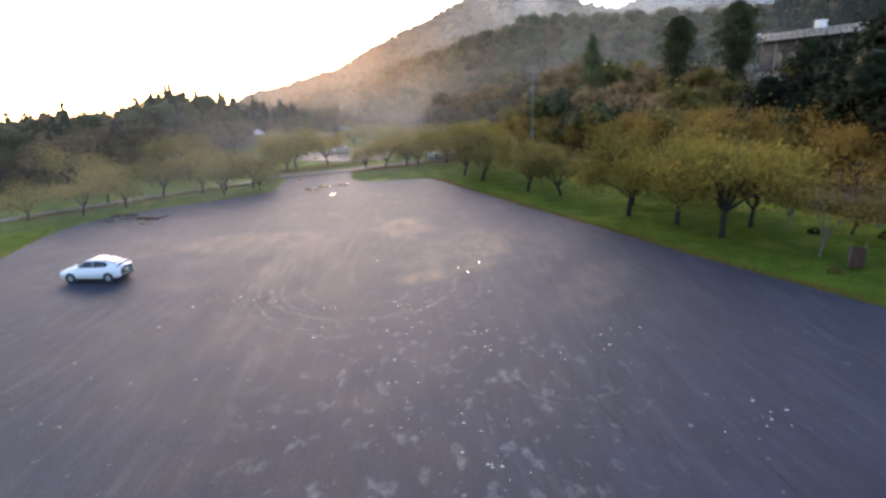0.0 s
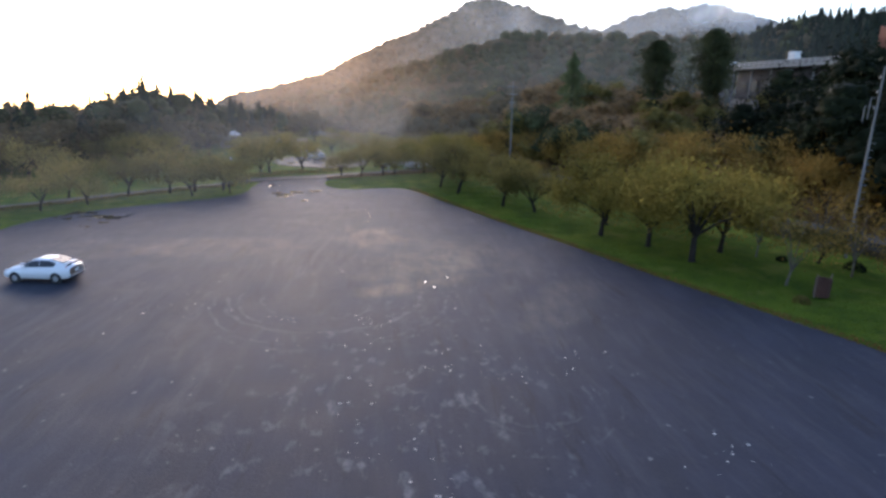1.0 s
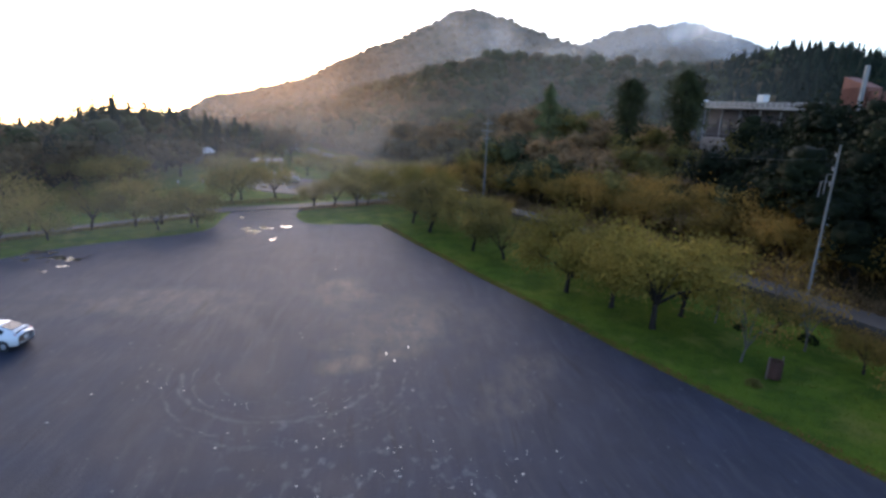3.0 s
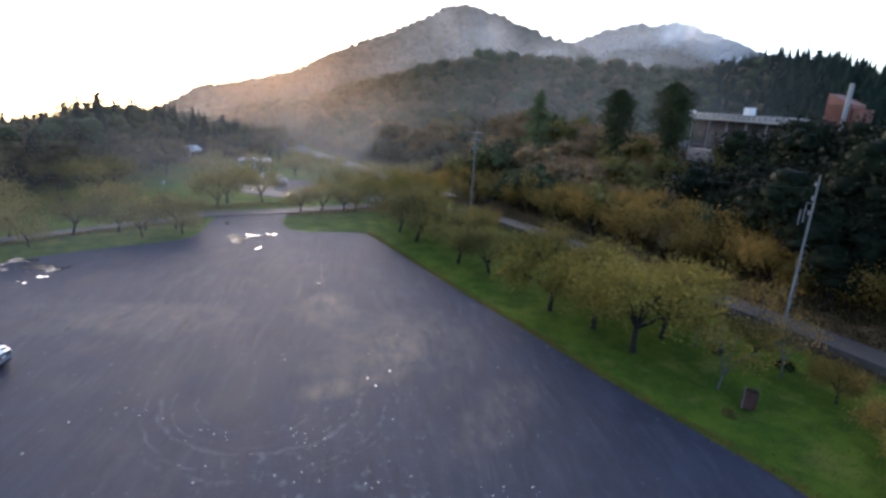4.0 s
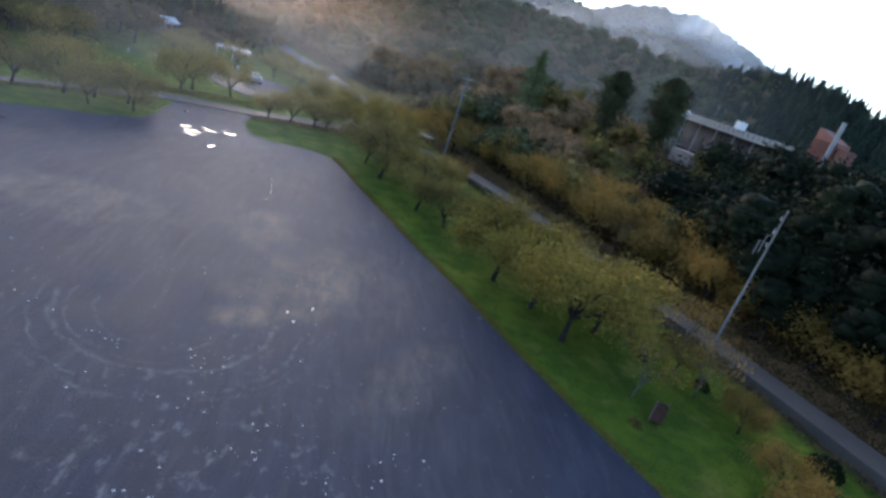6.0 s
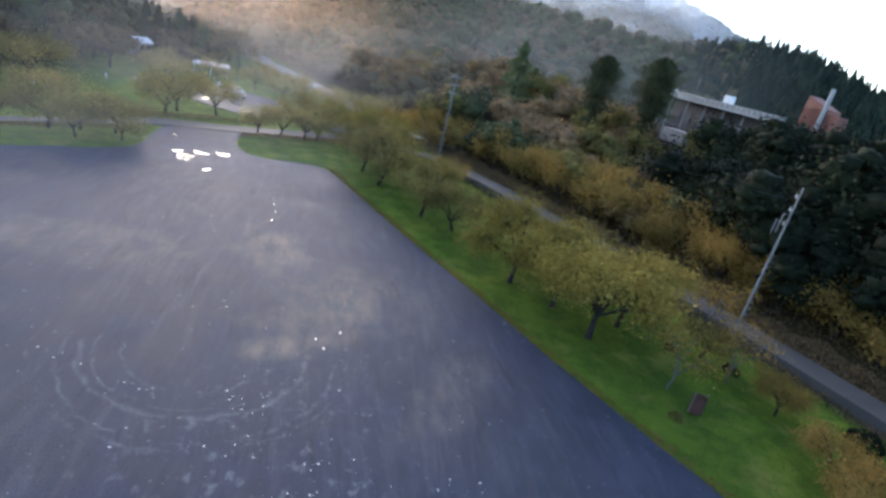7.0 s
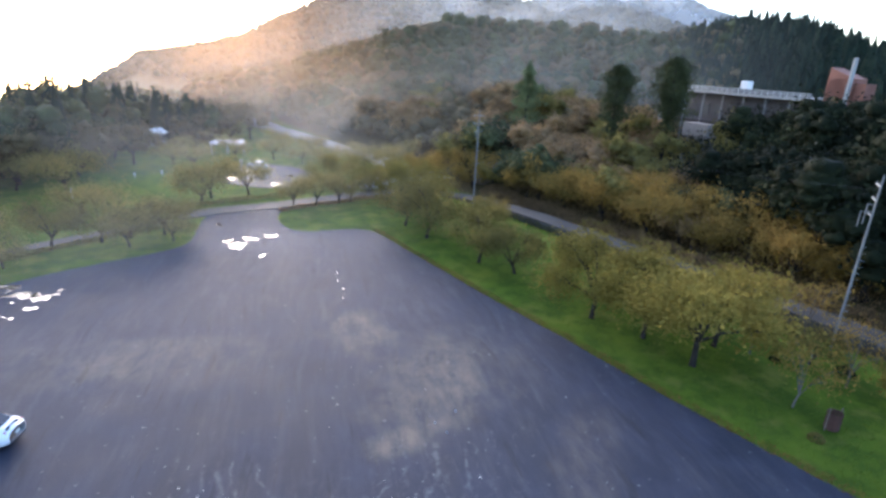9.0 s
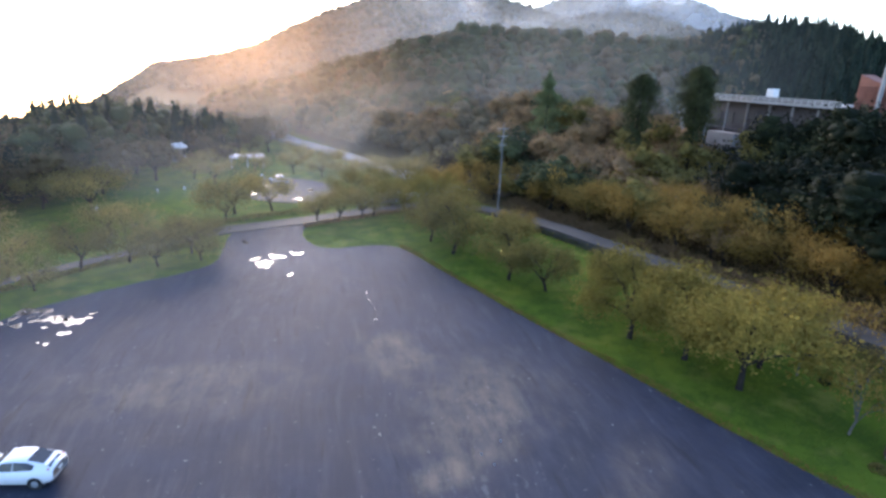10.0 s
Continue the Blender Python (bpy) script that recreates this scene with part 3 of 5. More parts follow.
def puddle(cx, cy, rx, ry, seed, rot=0.0, z=0.036):
    g = random.Random(seed)
    ph = [g.uniform(0, 6.3) for _ in range(4)]
    verts, n = [(0, 0, 0)], 40
    ca, sa = math.cos(radians(rot)), math.sin(radians(rot))
    for k in range(n):
        a = 2 * math.pi * k / n
        r = 1 + 0.25 * math.sin(2 * a + ph[0]) + 0.2 * math.sin(3 * a + ph[1]) + 0.12 * math.sin(5 * a + ph[2]) + 0.07 * math.sin(9 * a + ph[3])
        x, y = rx * r * math.cos(a), ry * r * math.sin(a)
        verts.append((x * ca - y * sa, x * sa + y * ca, 0))
    ob = mesh_object("puddle", verts, [(0, 1 + k, 1 + (k + 1) % n) for k in range(n)], WATER)
    ob.location = (cx, cy, z)
    return tagged(ob, "shallow rain puddle mirroring the bright sky", "puddle", "puddles", "structure")


pg = random.Random(3)
pools = []
for i, (px, py, rx, ry, rot) in enumerate([(-11.3, 55.4, 0.6, 0.65, 10), (-10.4, 57.0, 0.48, 0.7, 40), (-10.9, 54.2, 0.25, 0.3, 0), (-22.5, 44.4, 0.55, 0.7, 20), (-23.7, 44.9, 0.7, 0.6, 0), (-22.3, 42.6, 0.35, 0.3, 30)]):
    pools.append((px, py, ry))
    puddle(px, py, rx, ry, 60 + i, rot, 0.034)
for i, (cx, cy, sx, sy, n, big) in enumerate([(-11.2, 56.2, 0.9, 1.3, 12, 0.5), (-8.9, 58.0, 0.35, 0.2, 2, 0.4), (-9.1, 52.3, 0.3, 0.3, 3, 0.26), (-13.4, 61.3, 0.6, 0.5, 4, 0.28), (-24.6, 44.8, 1.6, 0.9, 46, 0.72), (-22.8, 41.4, 0.4, 0.3, 3, 0.28)]):
    for k in range(n):
        r = (0.25 + 1.2 * pg.random() ** 2.5) * big
        px, py = cx + pg.gauss(0, sx * 0.75), cy + pg.gauss(0, sy * 0.75)
        if all(math.hypot(px - qx, py - qy) > 1.0 * (r + qr) for qx, qy, qr in pools):
            pools.append((px, py, r))
            puddle(px, py, r * pg.uniform(0.85, 1.3), r * pg.uniform(0.6, 0.95), 100 * i + k, pg.uniform(0, 60), 0.036 + 0.0004 * k)
for i, (x, y) in enumerate([(-2.8, 47.6), (-2.4, 44.4), (-2.7, 46), (-2.5, 42.6), (2.4, 28.2), (1.2, 27.4), (1.6, 26.6)]):
    puddle(x, y, 0.07, 0.1, 700 + i)
for i, (x, y, rx, ry) in enumerate([(-14, 88, 0.7, 1.0), (-11.5, 84, 0.8, 0.7), (-15.5, 84, 0.6, 0.7), (-8, 86, 0.5, 0.7), (-12.5, 91, 0.5, 0.7), (-9.5, 80.5, 0.5, 0.4)]):
    puddle(x, y, rx, ry, 40 + i, 0, 0.056)


# ---- trees ----
def cherry_arrays(g, height, spread, girth=0.029):
    """Trunk and limbs of a spreading cherry: tubes, and the tips where leaves grow."""
    lean = Vector((g.uniform(-0.25, 0.25), g.uniform(-0.25, 0.25), 0))
    fork = height * g.uniform(0.2, 0.27)
    r0 = girth * height
    top = lean * fork + Vector((0, 0, fork))
    pieces = [tube_arrays([(0, 0, -0.1), (0, 0, 0.12), lean * fork * 0.4 + Vector((0, 0, fork * 0.55)), top], [r0 * 1.5, r0 * 1.1, r0 * 0.92, r0 * 0.85], 9)]
    tips = []
    n = g.randint(5, 7)
    for i in range(n):
        a = 2 * math.pi * (i + g.uniform(-0.3, 0.3)) / n
        out = spread * g.uniform(0.55, 0.95)
        zt = height * g.uniform(0.5, 0.95)
        p1 = top + Vector((math.cos(a) * out * 0.35, math.sin(a) * out * 0.35, (zt - fork) * 0.5))
        p2 = top + Vector((math.cos(a) * out * 0.75, math.sin(a) * out * 0.75, (zt - fork) * 0.85))
        p3 = Vector((top.x + math.cos(a) * out, top.y + math.sin(a) * out, zt - height * 0.04))
        pieces.append(tube_arrays([top - Vector((0, 0, 0.1)), p1, p2, p3], [r0 * 0.6, r0 * 0.4, r0 * 0.24, r0 * 0.06], 6))
        tips += [p2, p3]
        for s in range(3):
            a2 = a + g.uniform(-0.9, 0.9)
            base = p1.lerp(p2, g.uniform(0.1, 0.9))
            e = base + Vector((math.cos(a2), math.sin(a2), g.uniform(-0.1, 0.75))) * spread * g.uniform(0.3, 0.5)
            e.z = min(e.z, height)
            pieces.append(tube_arrays([base, base.lerp(e, 0.5) + Vector((0, 0, 0.12)), e], [r0 * 0.24, r0 * 0.15, r0 * 0.04], 5))
            tips += [base.lerp(e, 0.6), e]
    tips.append(top + Vector((0, 0, height * 0.5)))
    return join_arrays(pieces), tips


def cherry_tree(seed, leaf, label, height=5.2, spread=3.3, count=2600, size=0.24, bark=None, clump=0.62, name="cherry_tree", kindname="cherry tree", girth=0.029, core=0.0):
    g = random.Random(seed)
    ng = np.random.default_rng(seed)
    (v, f), tips = cherry_arrays(g, height, spread, girth)
    root = empty(name)
    mesh_object("trunk", v, f, bark or BARK, root, smooth=True)
    t = np.array([tuple(p) for p in tips])
    pick = ng.integers(0, len(t), count)
    c = t[pick] + ng.normal(size=(count, 3)) * np.array([clump, clump, clump * 0.8]) * (height / 5.2)
    c[:, 2] = np.maximum(c[:, 2], height * 0.2 + ng.random(count) * 0.5)
    out = (c - t[pick]) * 0.8 + (c - np.array([0, 0, height * 0.45])) * 0.5
    crown = new("crown", card_mesh("crown", c, ng.uniform(0.7, 1.4, count) * size, leaf, ng, 0.3, bough=out))
    crown.parent = root
    if core:
        tt = np.repeat(t, 3, 0)
        inner = new("inner_crown", clump_mesh("inner_crown", tt + ng.normal(size=tt.shape) * core * 0.8, ng.uniform(0.55, 1.3, len(tt)) * core * height / 5.2, leaf, ng, 0.75, 0.5))
        inner.parent = root
    return tagged(root, label, kindname)


def put(proto, x, y, s=1.0, group="", z=None):
    """A copy that stands at x, y, turned at random and s times as large."""
    turn = random.uniform(0, 360)
    ob = copy_thing(proto, pose(x, y, float(land(x, y)) if z is None else z, 0, 0, turn))
    ob.scale = (s, s, s * random.uniform(0.93, 1.07))
    if group:
        ob["group"] = group
    return ob


yellow = [cherry_tree(s, LEAF_YELLOW, "spreading cherry tree with yellow-green autumn leaves on the grass", 5.0, 3.4, 9000, 0.15) for s in (11, 12)]
olive = [cherry_tree(s, LEAF_OLIVE, "spreading cherry tree with olive-green thinning leaves on the grass", 4.8, 3.0, 5200, 0.165) for s in (21, 22, 23)]
orange = [cherry_tree(s, LEAF_ORANGE, "small cherry tree with orange-brown autumn leaves beside the lane", 4.6, 2.9, 5600, 0.165) for s in (31, 32)]
sparse = cherry_tree(41, LEAF_ORANGE, "slender pale-trunked young tree with few leaves", 4.4, 1.6, 900, 0.14, PALE_BARK, 0.55, girth=0.013)
airy = [cherry_tree(s, LEAF_THIN, "small cherry tree with thin brownish-yellow leaves on the lawn", 4.3, 3.1, 3000, 0.17, clump=0.7) for s in (45, 46, 47)]
used = set()


def plant(kinds, spots, group):
    for i, (x, y, s) in enumerate(spots):
        proto = kinds[i % len(kinds)]
        if id(proto) not in used:
            used.add(id(proto))
            proto.location = (x, y, float(land(x, y)))
            proto.rotation_euler = (0, 0, random.uniform(0, 6.28))
            proto.scale = (s, s, s)
            proto["group"] = group
        else:
            put(proto, x, y, s, group)


# the verge beside the car park
plant(yellow, [(17.8, 30.9, 1.28), (14.6, 37.8, 1.15), (16.7, 34.6, 1.1), (20.9, 33.0, 1.05), (16.4, 41.5, 0.9)], "cherry trees on the verge")
plant(olive, [(9.6, 49.5, 1.0), (11.9, 46.7, 0.9), (6.3, 56.8, 1.2), (4.8, 61.0, 1.0), (8.0, 66.0, 1.1), (12.5, 57, 0.9), (22.2, 38.6, 0.7), (25.6, 30.2, 0.6), (21.0, 42.5, 0.65), (18.2, 48.0, 0.65)], "cherry trees on the verge")
plant([sparse], [(20.6, 26.2, 1.0), (22.6, 31.8, 0.9), (25.5, 27.5, 1.0), (27.8, 33.0, 1.1)], "young trees on the verge")
# both sides of the lane
plant(orange, [(36.8, 37.5, 1.35), (35.0, 41.5, 1.2), (33.6, 45.5, 1.3), (31.6, 50.5, 1.3), (29.8, 55.5, 1.3), (27.4, 61.0, 1.35), (25.2, 66.5, 1.35), (22.5, 72.5, 1.3), (38.4, 33.2, 1.25), (39.8, 28, 1.3), (41.5, 22, 1.3), (43, 14, 1.3), (40.5, 40, 1.2), (37.4, 46.5, 1.25), (35.2, 51.5, 1.25), (33.2, 57.5, 1.2), (30.6, 63.5, 1.2), (28.5, 69.5, 1.2), (40.8, 34.5, 1.2), (17, 79.5, 1.2), (10.5, 83, 1.1),
               (14.6, 62.5, 0.6), (25.2, 19.6, 0.62), (23.4, 16.4, 0.62), (25.5, 14.0, 0.7), (23.6, 11.0, 0.75), (26.6, 24.6, 0.55), (27.5, 9.0, 0.9), (29, 13, 0.7), (33, 9, 0.9)], "cherry trees along the lane")
# the strip across the car park and the lawn behind
plant(airy + olive[:1], [(-16.8, 56.6, 0.72), (-20.0, 55.2, 0.7), (-22.6, 56.6, 0.92), (-25.8, 54.8, 0.85), (-27.3, 50.4, 0.68), (-29.6, 47.6, 0.72), (-20.6, 57.8, 0.98), (-18.0, 58.6, 0.85), (-33.5, 46.5, 0.75), (-30.5, 53.5, 0.85)], "cherry trees on the far strip")
plant(airy, [(-6.9, 69.6, 0.75), (-4.4, 69.4, 0.95), (-1.7, 70.7, 1.0), (-0.3, 71.5, 0.9), (-12.3, 74.6, 1.0), (-16.3, 73.0, 1.15), (-16.9, 70.4, 1.05), (-31.6, 73.8, 1.25), (-27, 65, 0.9), (-36, 60, 1.1), (-21.5, 90, 0.95), (-25, 94, 0.9), (-17, 100, 0.9), (-11, 99, 0.9), (-6.5, 96, 0.9), (-3, 80.5, 0.9), (-34, 98, 1.1), (-20, 118, 0.95), (-1, 84, 0.9), (2.5, 87, 0.9), (-2.5, 92, 0.85), (1, 96, 0.9), (-5, 104, 0.9), (-10, 108, 0.9), (-24, 104, 0.9), (6.5, 91, 1.0), (9, 95, 1.0), (-37.5, 84, 1.0), (-38.5, 91, 1.1), (-37, 101, 1.1), (-40, 108, 1.2), (-37.5, 76, 0.95), (5, 80.5, 0.9)], "cherry trees in the park")
plant(yellow, [(3.6, 73.2, 1.0), (7.2, 70.3, 1.05)], "cherry trees at the bend")


def broadleaf(seed, leaf, label, height=8.0, spread=3.4, count=1500, size=0.5, bark=None):
    return cherry_tree(seed, leaf, label, height, spread, count, size, bark, 0.62, "broadleaf_tree", "tree", core=0.4)


def conifer(seed, leaf, label, height, base, count, size, bare=0.12, round_top=False):
    g = np.random.default_rng(seed)
    root = empty("conifer")
    v, f = tube_arrays([(0, 0, -0.2), (0.05, 0, height * 0.3), (0, 0.06, height * 0.65), (0, 0, height * 0.97)], [height * 0.022, height * 0.017, height * 0.01, 0.02], 7)
    mesh_object("trunk", v, f, BARK, root, smooth=True)
    t = bare + (1 - bare) * g.random(count) ** (0.5 if round_top else 0.85)
    prof = (1 - t) ** 0.75 if not round_top else np.where(t > 0.5, np.clip(1 - np.abs((t - 0.74) / 0.265) ** 3, 0.02, 1) ** 0.5, 0.22 + 0.3 * np.clip(np.sin(t * 33), 0, 1))
    layer = 0.7 + 0.3 * np.sin(t * 38 + seed) if not round_top else 0.86 + 0.14 * np.sin(t * 38 + seed)
    a = g.random(count) * 2 * np.pi
    r = base * prof * layer * np.sqrt(g.uniform(0.12, 1, count)) * (1 + 0.25 * np.sin(a * 3 + t * 9)) * (1 if not round_top else g.uniform(0.7, 1.22, count) * (0.85 + 0.3 * np.sin(a * 5 + t * 23)))
    c = np.stack([r * np.cos(a), r * np.sin(a), t * height - r * 0.22], 1)
    out = np.stack([np.cos(a), np.sin(a), 0.35 + 0.8 * np.cos(t * 38 + seed)], 1)
    crown = new("crown", card_mesh("crown", c, g.uniform(0.7, 1.3, count) * size, leaf, g, 0.35, bough=out))
    crown.parent = root
    return tagged(root, label, "tree")


green_dark = [broadleaf(51, LEAF_DARK, "dark evergreen broadleaf tree on the hillside", 8.5, 3.6, 2400, 0.38), broadleaf(52, LEAF_DARK, "dark evergreen broadleaf tree on the hillside", 7.0, 3.4, 2200, 0.36)]
green_mid = [broadleaf(55, NEEDLE_MID, "dark green rounded tree among autumn crowns", 7.0, 3.3, 2200, 0.36)]
brown = [broadleaf(53, LEAF_BROWN, "rounded tree with rust-brown autumn leaves on the hillside", 6.5, 3.2, 2000, 0.34), broadleaf(54, LEAF_OLIVE, "rounded olive-green tree on the hillside", 6.5, 3.2, 2000, 0.34)]


def top_limit(x, y):
    """The woods below the building stay lower than its eaves."""
    az = math.degrees(math.atan2(x, y))
    return 7.2 if 31.3 < az < 34.2 else 12.6 if 34.2 <= az < 41 else 14.6 if 41 <= az < 48 else 99


hazel = [cherry_tree(s, LEAF_HAZEL, "broad grey-brown autumn tree at the edge of the lawn", 6.2, 3.8, 3000, 0.24, clump=0.75, core=0.34) for s in (71, 72)]
plant(hazel, [(-38.5, 79, 1.2), (-35.5, 90, 1.1), (-42, 87, 1.35), (-38, 100, 1.25), (-27, 116, 1.0), (-22, 117, 0.9), (-33, 121, 1.15), (-17, 122, 0.95), (-43, 72, 1.15), (-40.5, 64.5, 1.0), (-28, 124, 1.1), (-20, 129, 1.1), (-24, 136, 1.15), (-44, 96, 1.3), (-36, 131, 1.2), (-32, 139, 1.2), (-40, 116, 1.25), (-47, 79, 1.25), (-34, 84, 1.0), (-30, 93, 0.95), (-36, 99, 1.0), (-23.2, 104, 0.7), (-29.4, 106.5, 0.26), (-28.0, 109.2, 0.3), (-34.2, 108, 0.4)], "autumn trees round the lawn")


def hillside(kinds, weights, box_, n, gap, keep, group, lo=0.8, hi=1.2):
    """Trees at random on a slope, no two closer than gap."""
    g = random.Random(hash(len(group)) % 1000)
    spots = []
    tries = 0
    while len(spots) < n and tries < n * 40:
        tries += 1
        x, y = g.uniform(*box_[:2]), g.uniform(*box_[2:])
        if keep(x, y) and all((x - a) ** 2 + (y - b) ** 2 > gap * gap for a, b, _, _ in spots):
            spots.append((x, y, g.uniform(lo, hi), g.choices(range(len(kinds)), weights)[0]))
    for k, proto in enumerate(kinds):
        mine = []
        for x, y, size, kind in spots:
            if kind == k:
                size = min(size, (top_limit(x, y) - float(land(x, y))) / 8.0)
                if size > 0.3:
                    mine.append((x, y, size))
        plant([proto], mine, group)
    return spots


def road_gap(x, y):
    return min((x - a) ** 2 + (y - b) ** 2 for a, b in ROAD_PTS) ** 0.5


ROAD_PTS = [(p.x, p.y) for p in chaikin([(x, y, 0) for x, y in ROAD + [(60, 200), (13, 84), (7, 99), (0.1, 113), (-11, 134), (-18, 146), (-31, 159)]], 3) if p.x < 50]
BUILDING_ZONE = lambda x, y: 50.0 + (74 - y) * 0.19 < x < 70 and 58 < y < 90
hillside(green_dark, [1, 1], (37, 75, -5, 78), 120, 3.6, lambda x, y: x > 0.66 * y and float(land(x, y)) > 0.02 and road_gap(x, y) > 6.5 and not BUILDING_ZONE(x, y), "evergreen trees on the slope", 0.75, 1.3)
hillside(brown + green_mid, [4, 2.5, 1.0], (5, 52, 48, 140), 150, 4.0, lambda x, y: x < 0.8 * y and float(land(x, y)) > 0.05 and road_gap(x, y) > 6 and not BUILDING_ZONE(x, y), "autumn trees on the slope", 0.6, 1.15)
big_dark = broadleaf(57, LEAF_DARK, "large dark evergreen with a broad billowing crown below the tower", 11.0, 5.2, 4000, 0.4)
plant([big_dark], [(50.6, 57.0, 0.6), (47.4, 49.5, 0.75), (51.5, 51.0, 0.72), (45.0, 43.0, 0.85), (48.5, 41.5, 1.05), (46.5, 36.0, 1.05), (50, 34.0, 1.2), (44.5, 30.0, 1.1), (47, 25.0, 1.2)], "large evergreens below the tower")
bare = cherry_tree(43, LEAF_DARK, "slender pale-trunked tree with few leaves on the dark slope", 4.6, 1.5, 260, 0.22, PALE_BARK, 0.5, girth=0.014)
plant([bare], [(39.2, 47.5, 1.7), (40.6, 53.5, 1.8), (43.0, 41.0, 1.7), (37.5, 60.5, 1.6), (44.5, 66.0, 1.6), (46.0, 71.0, 1.5), (30.5, 74.0, 1.5)], "pale trunks on the slope")

cedar = conifer(61, NEEDLE_MID, "tall dark cedar with a rounded crown rising above the slope", 17.5, 3.7, 6500, 0.38, 0.2, True)
plant([cedar], [(35.5, 76.4, 0.84), (41.6, 73.2, 0.86), (45.6, 78.5, 0.72)], "cedars on the slope")
larch = conifer(62, NEEDLE_LIGHT, "pointed light-green conifer on the hillside", 10.5, 4.4, 4200, 0.36, 0.05)
plant([brown[1], green_mid[0]], [(x, y, (top - float(land(x, y))) / 6.8) for x, y, top in ((49.6, 67.2, 12.2), (50.4, 64.6, 12.6), (51.6, 61.6, 13.0), (50.2, 58.6, 12.6))], "trees before the building")
plant([larch], [(29.9, 95.4, 1.28)], "light conifers")


# ---- woods too many to count ----
def woods(name, xs, ys, heights, widths, per, mat, seed, pointed, label, size):
    g = np.random.default_rng(seed)
    n = len(xs)
    z = land(xs, ys)
    t = g.random((n, per))
    a = g.random((n, per)) * 2 * np.pi
    if pointed:
        r = (1 - t) ** 0.8 * np.sqrt(g.uniform(0.1, 1, (n, per)))
        h = 0.08 + 0.92 * t
    else:
        ph = np.arccos(g.uniform(-0.35, 1, (n, per)))
        lob = 0.75 + 0.25 * np.sin(a * 2 + ph * 5 + g.random((n, 1)) * 6)
        r = np.sin(ph) * lob * 0.94
        h = 0.5 + 0.5 * np.cos(ph) * lob
    c = np.stack([xs[:, None] + widths[:, None] * r * np.cos(a), ys[:, None] + widths[:, None] * r * np.sin(a), z[:, None] + heights[:, None] * h], 2).reshape(-1, 3)
    s = np.repeat(widths, per) * size * g.uniform(0.7, 1.3, n * per)
    out = np.stack([r * np.cos(a), r * np.sin(a), (h - 0.45) * 1.6 + (0.25 if pointed else 0)], 2).reshape(-1, 3)
    ob = new(name, card_mesh(name, c, s, mat, g, 0.45, 0.8, bough=out))
    return tagged(ob, label, "woods", kind="stuff")


def wood_cores(name, xs, ys, heights, widths, per, mat, seed, label):
    """The leafy masses inside the crowns of a wood, several to a tree."""
    g = np.random.default_rng(seed)
    n = len(xs)
    z = land(xs, ys)
    a = g.random((n, per)) * 2 * np.pi
    u = np.sqrt(g.random((n, per)))
    h = 0.42 + 0.42 * (1 - u ** 2) * g.uniform(0.6, 1.1, (n, per))
    c = np.stack([xs[:, None] + widths[:, None] * 0.6 * u * np.cos(a), ys[:, None] + widths[:, None] * 0.6 * u * np.sin(a), z[:, None] + heights[:, None] * h], 2).reshape(-1, 3)
    ob = new(name, clump_mesh(name, c, np.repeat(widths, per) * g.uniform(0.34, 0.58, n * per), mat, g, 0.85))
    return tagged(ob, label, "woods", kind="stuff")


def cone_cores(name, xs, ys, heights, widths, mat, seed, label):
    """The dense inside of pointed conifers, one to a tree."""
    g = np.random.default_rng(seed)
    c = np.stack([xs, ys, land(xs, ys)], 1)
    ob = new(name, clump_mesh(name, c, widths * 0.62, mat, g, 1.0, 0.3, heights * 0.97))
    return tagged(ob, label, "woods", kind="stuff")


def scatter(n, x0, x1, y0, y1, seed, ok):
    g = np.random.default_rng(seed)
    x, y = g.uniform(x0, x1, n), g.uniform(y0, y1, n)
    k = ok(x, y)
    return x[k], y[k]


wg = np.random.default_rng(5)
# the mountain ahead and the ridge beyond it
x, y = scatter(19000, -260, 620, 215, 820, 1, lambda x, y: ((land(x, y) > 0.6) | (np.degrees(np.arctan2(x, y)) < -9) & (np.degrees(np.arctan2(x, y)) > -27) & (np.hypot(x, y) > 400)) & ((np.hypot(x, y) < 560) | (np.degrees(np.arctan2(x, y)) > 14)) & (np.hypot(x, y) > 270) & (x < 0.95 * y + 20))
d = np.hypot(x, y)
h, w = wg.uniform(5.0, 9.0, len(x)), wg.uniform(2.8, 4.8, len(x)) * np.clip(d / 300, 0.9, 1.4)
woods("far_woods", x, y, h, w, 16, FOREST, 2, False, "dense autumn woods covering the mountain", 0.4)
wood_cores("far_crowns", x, y, h, w, 2, FOREST, 31, "rounded crowns of the mountain woods")
# round crowns on the lower slopes
x, y = scatter(3000, -60, 130, 105, 235, 8, lambda x, y: ((seg_ridge(x, y, *RIDGES[2]) > 0.8) | (np.degrees(np.arctan2(x, y)) < 6) & (np.hypot(x, y) > 178 - 2 * np.clip(np.degrees(np.arctan2(x, y)) + 14, 0, 20)) & (x > -45 + 0.2 * (y - 130)) & (np.hypot(x, y) < 225)) & (np.hypot(x, y) > 128) & (np.degrees(np.arctan2(x, y)) < 37))
k = wg.random(len(x)) < 0.45
h, w = wg.uniform(5, 8.5, len(x)), wg.uniform(2.3, 3.8, len(x))
woods("hill_trees", x[k], y[k], h[k], w[k], 80, LEAF_HAZEL, 12, False, "round brown autumn crowns on the lower slope", 0.2)
wood_cores("hill_crowns", x[k], y[k], h[k], w[k], 6, LEAF_HAZEL, 32, "leafy masses of brown autumn crowns")
woods("hill_trees", x[~k], y[~k], h[~k] * 1.1, w[~k], 80, NEEDLE_MID, 13, False, "round dark evergreen crowns on the lower slope", 0.2)
